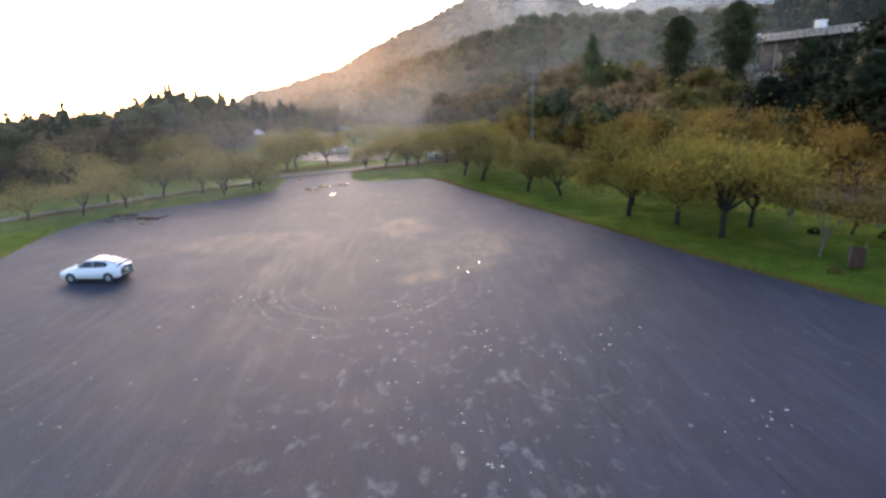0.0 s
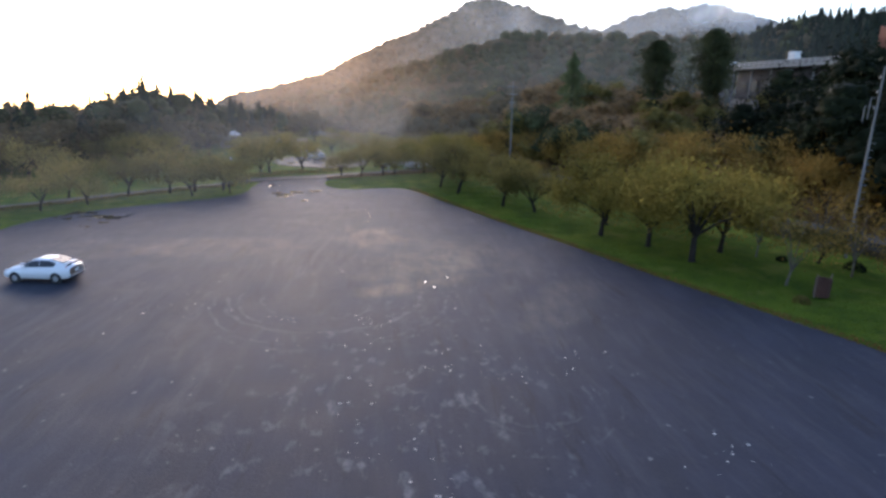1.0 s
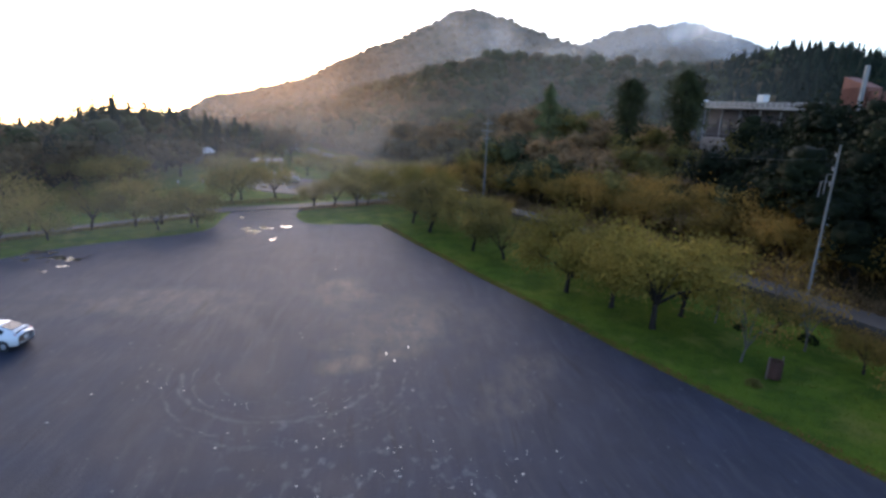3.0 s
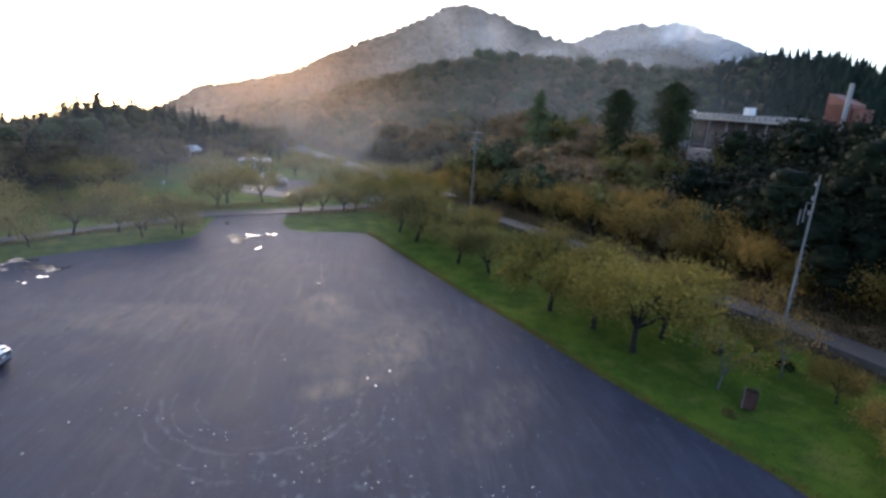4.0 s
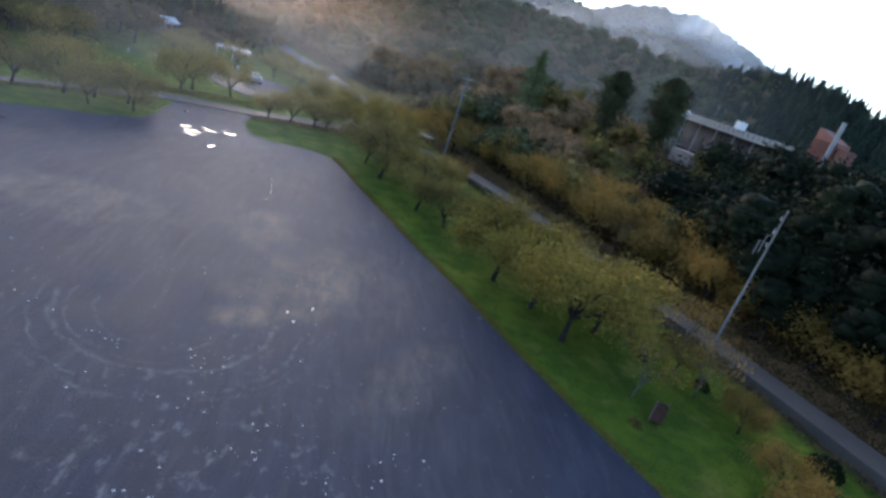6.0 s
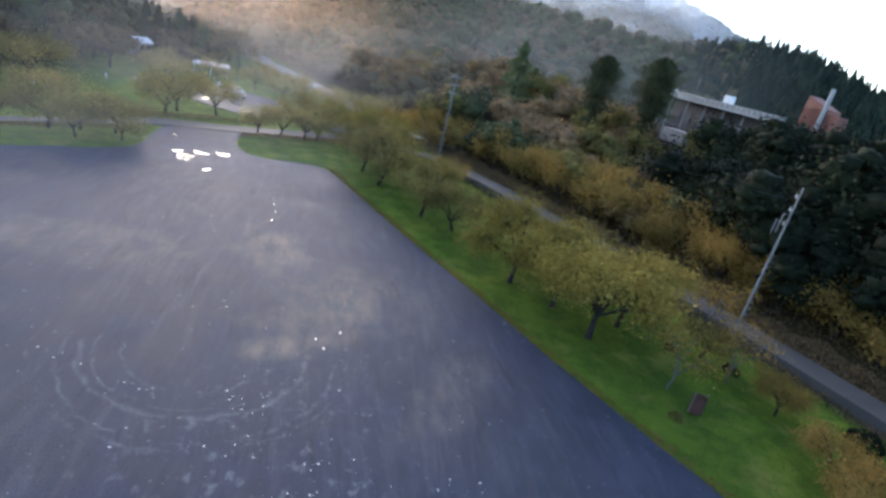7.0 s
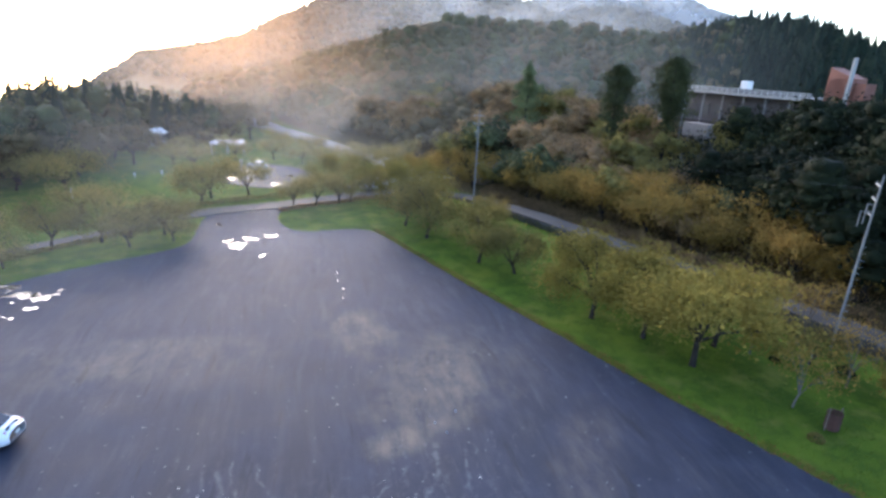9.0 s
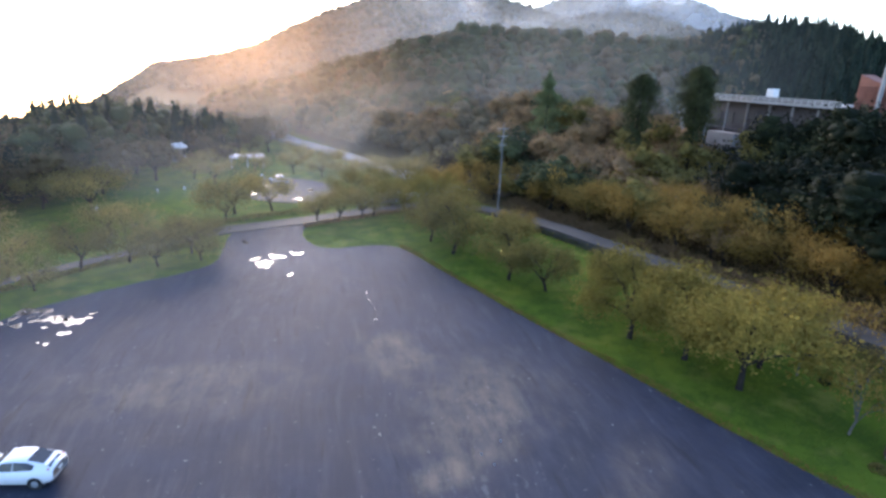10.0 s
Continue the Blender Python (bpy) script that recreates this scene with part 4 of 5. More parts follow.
wood_cores("hill_crowns", x[~k], y[~k], h[~k] * 1.1, w[~k], 6, NEEDLE_MID, 33, "leafy masses of dark evergreen crowns")
# brush and small trees beside the climbing road
x, y = scatter(1300, -30, 60, 92, 182, 41, lambda x, y: (x > np.interp(y, [84, 99, 113, 134, 146, 159, 171], [13, 7, 0.1, -11, -18, -31, -52]) + 5.5) & (x < 40) & (np.hypot(x, y) < 178))
h, w = wg.uniform(2.6, 5.2, len(x)), wg.uniform(1.5, 2.8, len(x))
woods("roadside_trees", x, y, h, w, 80, LEAF_HAZEL, 42, False, "brown brush and small trees beside the climbing road", 0.2)
wood_cores("roadside_crowns", x, y, h, w, 5, LEAF_HAZEL, 43, "leafy masses of brown roadside brush")
x, y = scatter(9000, -420, 60, 400, 760, 21, lambda x, y: (land(x, y) > 0.6) & (np.hypot(x, y) > 560) & (np.degrees(np.arctan2(x, y)) < 4))
woods("far_woods", x, y, wg.uniform(5.0, 8.5, len(x)), wg.uniform(4.5, 6.5, len(x)), 14, FOREST, 22, False, "distant wooded hill beyond the valley mouth", 0.62)
# conifers on the near right-hand ridge and along the crest lines
x, y = scatter(6200, 80, 200, -10, 215, 3, lambda x, y: (seg_ridge(x, y, *RIDGES[0]) > 2.0) & (np.degrees(np.arctan2(x, y)) > 30.5 + np.clip(seg_ridge(x, y, *RIDGES[0]) - 12, 0, 20) * 0.12))
h, w = wg.uniform(6.5, 10.0, len(x)), wg.uniform(1.5, 2.1, len(x))
woods("conifer_woods", x, y, h, w, 40, NEEDLE, 4, True, "dark plantation of pointed conifers on the ridge", 0.36)
cone_cores("conifer_crowns", x, y, h, w, NEEDLE, 35, "dense pointed crowns of the conifer plantation")
# the dark belt of trees beyond the lawn
belt = lambda x, y: ((np.hypot(x, y) > 84 - 0.12 * x) | (x < -41 - 0.3 * np.clip(72 - y, 0, 99)) & (y > 60)) & (np.hypot(x, y) < 128) & (x < -34 - 0.02 * (y - 70)) & (x > -150) | ((np.hypot(x, y) > 118) & (np.hypot(x, y) < 175) & (x < -22) & (x > -60)) | ((np.hypot(x, y) > 118) & (np.hypot(x, y) < 129) & (np.degrees(np.arctan2(x, y)) < -11.5) & (x > -60))
x, y = scatter(4200, -150, -20, 20, 175, 6, belt)
az = np.degrees(np.arctan2(x, y))
h = np.clip(np.interp(az, [-40, -33, -29, -26.3, -25.3, -23, -18.6, -16.4, -14.1, -12], [7.6, 7.6, 7.8, 8.0, 10.0, 11.0, 11.2, 10.6, 10.0, 8.6]) - (np.hypot(x, y) - 110) * 0.06 + wg.uniform(-2.6, 0.3, len(x)), 2.0, 12.5)
k = wg.random(len(x)) < 0.4
w = wg.uniform(1.5, 2.3, len(x))
woods("conifer_woods", x[k], y[k], h[k] + 0.3, w[k], 54, NEEDLE, 7, True, "pointed conifers in the dark belt beyond the lawn", 0.36)
cone_cores("conifer_crowns", x[k], y[k], h[k] + 0.3, w[k], NEEDLE, 36, "dense pointed crowns in the dark belt")
woods("belt_trees", x[~k], y[~k], h[~k], w[~k] * 1.25, 60, NEEDLE_MID, 17, False, "dark round-topped belt of trees beyond the lawn", 0.24)
wood_cores("belt_crowns", x[~k], y[~k], h[~k], w[~k] * 1.25, 4, NEEDLE_MID, 34, "leafy masses of the dark belt of trees")


# ---- mist lying in front of the slopes, with haze and sunset glow painted in ----
def tinted_mist_material(name, density, patch, seed, torn=False, haze_tint=(0.9, 0.87, 0.85), thin=0.5):
    """Thin mist: mostly clear, thickest low down, torn at the edges. Its tint carries painted haze and glow."""
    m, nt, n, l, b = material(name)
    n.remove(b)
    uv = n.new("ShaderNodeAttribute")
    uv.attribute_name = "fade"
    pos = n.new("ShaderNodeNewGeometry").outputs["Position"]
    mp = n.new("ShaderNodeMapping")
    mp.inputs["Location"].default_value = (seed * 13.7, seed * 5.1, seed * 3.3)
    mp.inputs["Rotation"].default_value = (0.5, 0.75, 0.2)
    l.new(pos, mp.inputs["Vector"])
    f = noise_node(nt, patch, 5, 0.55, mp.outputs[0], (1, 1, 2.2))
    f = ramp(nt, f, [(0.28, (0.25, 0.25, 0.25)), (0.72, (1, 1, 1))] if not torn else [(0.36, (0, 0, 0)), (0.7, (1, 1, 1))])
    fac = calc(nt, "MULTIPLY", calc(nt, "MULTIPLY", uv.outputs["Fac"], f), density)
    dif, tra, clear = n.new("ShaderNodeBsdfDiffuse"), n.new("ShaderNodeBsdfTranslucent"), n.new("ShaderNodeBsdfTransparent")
    dif.inputs[0].default_value = tra.inputs[0].default_value = (*haze_tint, 1)
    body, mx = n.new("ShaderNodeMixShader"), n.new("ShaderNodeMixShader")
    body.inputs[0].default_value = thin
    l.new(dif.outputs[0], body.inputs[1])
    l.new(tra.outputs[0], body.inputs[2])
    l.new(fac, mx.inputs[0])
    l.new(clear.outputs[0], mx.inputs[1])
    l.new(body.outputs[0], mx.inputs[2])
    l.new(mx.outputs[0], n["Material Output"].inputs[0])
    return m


def mist(az0, az1, r, z0, z1, density, patch, seed, shape="low", shear=0.0, haze_tint=(0.9, 0.87, 0.85), thin=0.5):
    """A curved sheet of mist, haze or painted glow between two bearings, fading out at its borders."""
    na, nz = 40, 14
    verts, faces, fade = [], [], []
    for i in range(na + 1):
        t = i / na
        rr = r * (1 + 0.03 * math.sin(t * 9 + seed))
        for k in range(nz + 1):
            h = k / nz
            a = radians(az0 + (az1 - az0) * t + shear * (0.5 - h))
            verts.append((rr * math.sin(a), rr * math.cos(a), z0 + (z1 - z0) * h))
            side = min(1.0, 5 * t, 5 * (1 - t)) if shape == "low" else math.sin(math.pi * t)
            up = (1 - h) ** 1.2 * min(1.0, (h + 0.02) / 0.16) if shape in ("low", "wide") else math.sin(math.pi * h) ** 2
            fade.append(side * side * (3 - 2 * side) * up)
    for i in range(na):
        for k in range(nz):
            faces.append((i * (nz + 1) + k, (i + 1) * (nz + 1) + k, (i + 1) * (nz + 1) + k + 1, i * (nz + 1) + k + 1))
    ob = mesh_object("mist", verts, faces, tinted_mist_material("mist", density, patch, seed, shape == "patch", haze_tint, thin), smooth=True)
    at = ob.data.attributes.new("fade", "FLOAT", "POINT")
    at.data.foreach_set("value", np.array(fade, np.float32))
    ob.visible_shadow = False
    return tagged(ob, "thin tinted sheet before the wooded slopes for mist, haze and painted sunset glow", "mist", "mist banks", "stuff")


# near veils: haze and sun flare over the left-hand trees, painted pale
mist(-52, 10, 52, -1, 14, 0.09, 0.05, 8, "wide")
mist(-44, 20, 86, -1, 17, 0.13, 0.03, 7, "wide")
# warm tint: low-sun glow put into the colour of these two sheets
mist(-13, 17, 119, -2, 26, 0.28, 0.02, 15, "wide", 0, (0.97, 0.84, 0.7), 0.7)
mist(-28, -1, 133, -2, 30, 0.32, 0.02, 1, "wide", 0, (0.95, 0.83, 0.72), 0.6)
# added sheet that paints haze over the right-hand slope
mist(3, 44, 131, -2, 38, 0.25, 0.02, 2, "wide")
# warm and grey sheets: haze before the mountain put into their colour
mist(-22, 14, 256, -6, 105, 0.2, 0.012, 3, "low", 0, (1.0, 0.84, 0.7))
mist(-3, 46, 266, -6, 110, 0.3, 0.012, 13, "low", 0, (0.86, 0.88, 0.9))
# orange sheets: sunset glow at the left skyline painted as colour
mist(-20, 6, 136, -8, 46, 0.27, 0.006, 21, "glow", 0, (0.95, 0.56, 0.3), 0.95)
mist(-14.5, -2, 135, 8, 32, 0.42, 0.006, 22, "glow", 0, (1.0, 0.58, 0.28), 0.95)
# bluish tint: distance haze before the far mountain put into the colour
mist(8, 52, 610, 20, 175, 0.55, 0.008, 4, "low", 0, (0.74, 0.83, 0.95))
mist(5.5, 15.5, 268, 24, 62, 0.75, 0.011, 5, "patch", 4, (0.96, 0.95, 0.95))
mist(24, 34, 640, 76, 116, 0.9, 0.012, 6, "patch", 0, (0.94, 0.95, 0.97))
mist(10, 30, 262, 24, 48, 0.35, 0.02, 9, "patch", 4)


# ---- the parked car ----
def car():
    root = empty("car")
    # stations along the length (front at -x): x, sill z, bonnet/belt z, half width at sill, at belt
    st = [(-2.24, 0.36, 0.62, 0.55, 0.50), (-2.16, 0.26, 0.72, 0.74, 0.70), (-1.9, 0.22, 0.80, 0.84, 0.80), (-1.35, 0.21, 0.90, 0.87, 0.84), (-0.8, 0.20, 0.98, 0.875, 0.86), (0.0, 0.20, 1.0, 0.875, 0.865),
          (0.8, 0.20, 1.03, 0.875, 0.86), (1.4, 0.21, 1.06, 0.87, 0.84), (1.85, 0.24, 1.08, 0.85, 0.79), (2.12, 0.30, 1.04, 0.78, 0.70), (2.2, 0.42, 0.95, 0.66, 0.6)]
    verts, faces, k = [], [], 9
    for x, z0, z1, w0, w1 in st:
        zm = z0 + (z1 - z0) * 0.55
        wm = max(w0, w1) + 0.02
        for y, z in ((-w0 * 0.7, z0), (-w0, z0 + 0.1), (-wm, zm), (-w1, z1 - 0.06), (0, z1 + 0.03), (w1, z1 - 0.06), (wm, zm), (w0, z0 + 0.1), (w0 * 0.7, z0)):
            verts.append((x, y, z))
    for i in range(len(st) - 1):
        for j in range(k):
            j2 = (j + 1) % k
            faces.append((i * k + j, i * k + j2, (i + 1) * k + j2, (i + 1) * k + j))
    faces += [tuple(range(k)), tuple(range((len(st) - 1) * k, len(st) * k))[::-1]]
    body = mesh_object("body", verts, faces, CAR_PAINT, root, "glossy white body", smooth=True)
    # cabin: roof line of a sloping hatchback
    roof = [(-1.02, 0.96, 0.80), (-0.35, 1.34, 0.64), (0.15, 1.47, 0.60), (0.75, 1.46, 0.59), (1.35, 1.34, 0.58), (1.75, 1.2, 0.58), (1.98, 1.07, 0.66)]

    def half(x):
        return float(np.interp(x, [r[0] for r in roof], [r[2] for r in roof]))

    verts, faces = [], []
    for x, z, w in roof:
        verts += [(x, -0.83, 0.95), (x, -w, z - 0.05), (x, -w * 0.75, z), (x, w * 0.75, z), (x, w, z - 0.05), (x, 0.83, 0.95)]
    for i in range(len(roof) - 1):
        for j in range(5):
            faces.append((i * 6 + j, i * 6 + j + 1, i * 6 + j + 7, i * 6 + j + 6))
    mesh_object("roof", verts, faces, CAR_PAINT, root, "white roof and pillars", smooth=True)

    def pane(name, corners, out, label):
        c = [Vector(p) for p in corners]
        n = (c[1] - c[0]).cross(c[2] - c[0]).normalized()
        if n.dot(Vector(out)) < 0:
            n = -n
        v = [p + n * 0.03 for p in c] + [p - n * 0.01 for p in c]
        m = len(c)
        f = [tuple(range(m)), tuple(range(m, 2 * m))[::-1]] + [(i, (i + 1) % m, m + (i + 1) % m, m + i) for i in range(m)]
        return mesh_object(name, v, f, WINDOW_GLASS, root, label)

    pane("windscreen", [(-0.98, -0.66, 0.985), (-0.98, 0.66, 0.985), (-0.4, 0.5, 1.32), (-0.4, -0.5, 1.32)], (-1, 0, 1), "dark tinted windscreen")
    pane("rear_window", [(0.98, -0.5, 1.432), (0.98, 0.5, 1.432), (1.72, 0.47, 1.222), (1.72, -0.47, 1.222)], (0.3, 0, 1), "dark sloping rear window")
    bm = bmesh.new()
    box(bm, (0.16, 1.18, 0.035), Matrix.Translation((1.86, 0, 1.15)), 0.01)
    part("spoiler", bm, CAR_PAINT, root)
    pane("rear_window", [(1.93, -0.5, 1.1), (1.93, 0.5, 1.1), (2.06, 0.48, 0.98), (2.06, -0.48, 0.98)], (1, 0, 0.4), "small lower rear window")
    for s in (-1, 1):
        for xs in ([(-0.78, 0.99), (0.28, 1.0), (0.28, 1.37), (-0.2, 1.34), (-0.42, 1.22)], [(0.34, 1.0), (1.25, 1.03), (1.36, 1.2), (1.0, 1.33), (0.34, 1.37)]):
            def side_y(x, z):
                top_z = float(np.interp(x, [r[0] for r in roof], [r[1] for r in roof])) - 0.05
                t = (z - 0.95) / max(top_z - 0.95, 0.05)
                return s * (0.83 + (half(x) - 0.83) * min(max(t, 0), 1))
            pane("side_window", [(x, side_y(x, z), z) for x, z in xs], (0, s, 0.2), "dark side window")
        bm = bmesh.new()
        box(bm, (0.14, 0.18, 0.13), pose(-0.62, s * 0.95, 0.95), 0.04)
        part("wing_mirror", bm, CAR_PAINT, root)
        bm = bmesh.new()
        box(bm, (0.4, 0.1, 0.14), pose(-1.93, s * 0.68, 0.66, 0, 12, s * 28), 0.04)
        part("headlight", bm, CLEAR_LENS, root, "clear headlight")
        bm = bmesh.new()
        box(bm, (0.14, 0.12, 0.32), pose(2.06, s * 0.66, 0.72, 0, -12, 0), 0.04)
        part("tail_light", bm, RED_LENS, root, "red tail light")
        for hx in (0.05, 0.98):
            bm = bmesh.new()
            box(bm, (0.18, 0.03, 0.03), pose(hx, s * 0.89, 0.84), 0.01)
            part("door_handle", bm, CAR_PAINT, root)
        for wx in (-1.35, 1.35):
            bm = bmesh.new()
            rod(bm, (wx, s * 0.70, 0.31), (wx, s * 0.895, 0.31), 0.375, None, 28)
            arch = part("wheel_arch", bm, BLACK_PLASTIC, root)
            wheel = empty("wheel")
            wheel.parent = root
            bm = bmesh.new()
            rod(bm, (wx, s * 0.69, 0.31), (wx, s * 0.905, 0.31), 0.31, None, 28)
            bmesh.ops.bevel(bm, geom=[e for e in bm.edges if len(e.link_faces) == 2 and any(len(f.verts) > 4 for f in e.link_faces)], offset=0.03, segments=2, affect="EDGES")
            part("tyre", bm, TYRE_RUBBER, wheel)
            bm = bmesh.new()
            rod(bm, (wx, s * 0.88, 0.31), (wx, s * 0.915, 0.31), 0.2, 0.17, 20)
            for q in range(5):
                a = q * 2 * math.pi / 5
                rod(bm, (wx, s * 0.918, 0.31), (wx + 0.19 * math.cos(a), s * 0.918, 0.31 + 0.19 * math.sin(a)), 0.028, 0.02, 6)
            part("rim", bm, RIM_METAL, wheel, "silver five-spoke rim")
    bm = bmesh.new()
    box(bm, (0.05, 0.36, 0.17), pose(2.19, 0, 0.62), 0.01)
    part("number_plate", bm, PLATE, root)
    bm = bmesh.new()
    box(bm, (0.14, 1.3, 0.14), pose(2.13, 0, 0.3), 0.04)
    part("rear_bumper", bm, BLACK_PLASTIC, root)
    bm = bmesh.new()
    rod(bm, (1.2, 0, 1.4), (1.32, 0, 1.5), 0.02, 0.008, 6)
    part("aerial", bm, BLACK_PLASTIC, root)
    return tagged(root, "white five-door hatchback parked on the wet gravel", "car")


auto = car()
auto.location = (-18.5, 28.7, 0.03)
auto.scale = (0.78, 0.8, 0.84)
auto.rotation_euler = (0, 0, radians(-7))


for x, y, turn in ((-12.6, 90.0, -62), (3.2, 77.9, 30)):
    far_car = copy_thing(auto, pose(x, y, float(land(x, y)) + (0.12 if y < 80 else 0.06), 0, 0, turn))
    far_car.scale = (0.92, 0.92, 0.95)
    far_car["label"] = "white hatchback parked among the park trees"


# ---- utility poles ----
def utility_pole(label):
    root = empty("utility_pole")
    bm = bmesh.new()
    rod(bm, (0, 0, -0.2), (0, 0, 12.3), 0.1, 0.05, 14)
    part("pole", bm, POLE_GREY, root, "pale tapered concrete pole")
    for z, w in ((11.6, 1.4), (10.7, 1.4), (9.7, 1.0)):
        bm = bmesh.new()
        box(bm, (w, 0.07, 0.07), Matrix.Translation((0, 0.14, z)), 0.01)
        arm = part("crossarm", bm, CONCRETE, root)
        for k in (-0.45, 0.0, 0.45):
            bm = bmesh.new()
            rod(bm, (k * w, 0.14, z + 0.05), (k * w, 0.14, z + 0.15), 0.025, 0.02, 8)
            rod(bm, (k * w, 0.14, z + 0.15), (k * w, 0.14, z + 0.2), 0.035, 0.025, 8)
            part("insulator", bm, POLE_GREY, arm)
    for y, z, h in ((0.38, 9.1, 1.3), (0.62, 8.9, 1.0)):
        bm = bmesh.new()
        rod(bm, (0, y, z), (0, y, z + h), 0.032, 0.032, 10)
        rod(bm, (0, 0.02, z + h), (0, y, z + h), 0.02, None, 6)
        part("fuse_cutout", bm, POLE_GREY, root, "slim grey hanging fuse")
    bm = bmesh.new()
    for z in np.arange(2.2, 8.0, 0.45):
        rod(bm, (0, -0.1, z), (0, -0.3, z), 0.012, None, 5)
    tagged(part("step_bolts", bm, GREY_METAL, root), kind="stuff")
    return tagged(root, label, "utility pole", "utility poles")


near_pole = utility_pole("tall pale concrete utility pole with crossarms beside the lane")
near_pole.location = (28.4, 31.4, 0.0)
near_pole.scale = (0.95, 0.95, 0.95)
near_pole.rotation_euler = (0, 0, radians(50))
copy_thing(near_pole, pose(13.8, 67.2, float(land(13.8, 67.2)), 0, 0, 10))


def cable(a, b, sag):
    a, b = Vector(a), Vector(b)
    pts = [a.lerp(b, t) - Vector((0, 0, sag * 4 * t * (1 - t))) for t in np.linspace(0, 1, 17)]
    v, f = tube_arrays(pts, [0.004] * 17, 5)
    return tagged(mesh_object("cable", v, f, BLACK_PLASTIC), "thin black overhead cable between two poles", "cable", "overhead cables")


for dz, off in ((11.4, -0.7), (11.4, 0.7), (9.4, 0.4)):
    cable((28.4 + off, 31.4, dz * 0.95), (13.8 + off, 67.2, dz * 0.95 + 0.1), 1.1)
    cable((13.8 + off, 67.2, dz * 0.95 + 0.1), (-6 + off, 128, dz + 1.5), 1.6)


# ---- the long building on the slope ----
def building():
    root = empty("community_building", pose(53.6, 74.0, 6.4, 0, 0, -79))
    # local x runs along the front, y goes back into the hill
    def piece(name, size, at, mat, label="", bevel=0.03, parent=None):
        bm = bmesh.new()
        box(bm, size, Matrix.Translation(at), bevel)
        return part(name, bm, mat, parent or root, label)

    wall = piece("wall", (20, 9, 8.0), (-0.5, 5.2, 0.0), DARK_WALL, "grey facade with its shade painted in as a dark tone")
    roof = piece("roof", (21.0, 11.5, 0.34), (-0.8, 4.9, 8.06), CONCRETE, "grey flat roof slab with a deep eave")
    for z in (8.65, 8.95):
        piece("rail", (21.2, 0.045, 0.045), (-1.0, -0.78, z), GREY_METAL, "", 0.0, roof)
    for k in range(24):
        piece("rail_post", (0.05, 0.05, 0.62), (-11.5 + k * 0.9, -0.83, 8.36), GREY_METAL, "", 0.0, roof)
    piece("parapet", (21.0, 0.08, 0.62), (-0.8, -0.74, 8.4), POLE_GREY, "grey louvred parapet along the eave", 0.0, roof)
    for k in range(7):
        piece("column", (0.22, 0.22, 8.0), (-10.2 + k * 3.4, -0.3, 0.0), POLE_GREY, "slim grey column")
    for floor_z in (1.0, 4.8):
        for k in range(9):
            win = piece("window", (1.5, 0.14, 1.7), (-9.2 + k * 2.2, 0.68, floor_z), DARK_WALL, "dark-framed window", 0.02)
            piece("pane", (1.36, 0.16, 1.56), (-9.2 + k * 2.2, 0.66, floor_z + 0.1), DULL_GLASS, "", 0.0, win)
    piece("balcony", (21, 1.0, 0.25), (0, 0.1, 4.0), DARK_WALL, "stained balcony slab with shade painted into its dark tone")
    piece("tank", (1.1, 1.1, 1.5), (-0.4, 0.2, 8.55), WHITE_WALL, "white roof tank", 0.08)
    piece("canopy", (0.9, 1.2, 0.9), (-10.9, -0.4, 8.4), WHITE_WALL, "white canopy end", 0.05)
    piece("annex", (4.6, 2.4, 1.9), (-4.7, -2.0, 1.9), PALE_WALL, "low pale concrete annex on legs")
    piece("annex", (1.5, 2.0, 2.6), (-12.4, -1.4, 2.6), PALE_WALL, "small pale side block")
    for k in range(3):
        piece("annex_column", (0.6, 0.5, 5.0), (-6.4 + k * 1.6, -2.6, -3.4), PALE_WALL, "pale concrete leg", 0.03)
    # the tower: tiled block with a slanting top and a white fin
    bm = bmesh.new()
    v = [bm.verts.new(p) for p in ((9.9, 1.2, 0), (13.0, 1.2, 0), (13.0, 3.6, 0), (9.9, 3.6, 0), (9.9, 1.2, 12.2), (13.0, 1.2, 11.0), (13.0, 3.6, 11.0), (9.9, 3.6, 12.2))]
    for q in ((0, 1, 5, 4), (1, 2, 6, 5), (2, 3, 7, 6), (3, 0, 4, 7), (4, 5, 6, 7), (3, 2, 1, 0)):
        bm.faces.new([v[i] for i in q])
    bmesh.ops.recalc_face_normals(bm, faces=bm.faces)
    part("tower", bm, RED_WALL, root, "brick-red tiled tower with a slanting top")
    piece("fin", (0.3, 0.5, 13.3), (12.9, 0.6, 0), CONCRETE, "tall pale concrete fin", 0.04)
    piece("tower_wing", (1.2, 2.0, 10.5), (13.7, 2.4, 0), RED_WALL, "lower brick-red wing", 0.03)
    for k in range(9):
        piece("rib", (0.07, 0.08, 10.9), (10.15 + k * 0.32, 1.14, 0), RED_WALL, "", 0.0)
    piece("tower_window", (0.9, 0.16, 0.9), (11.2, 1.1, 8.0), WINDOW_GLASS, "small dark tower window", 0.0)
    return tagged(root, "long two-storey hillside building with a flat pale roof and brick-red tower", "building")


building()


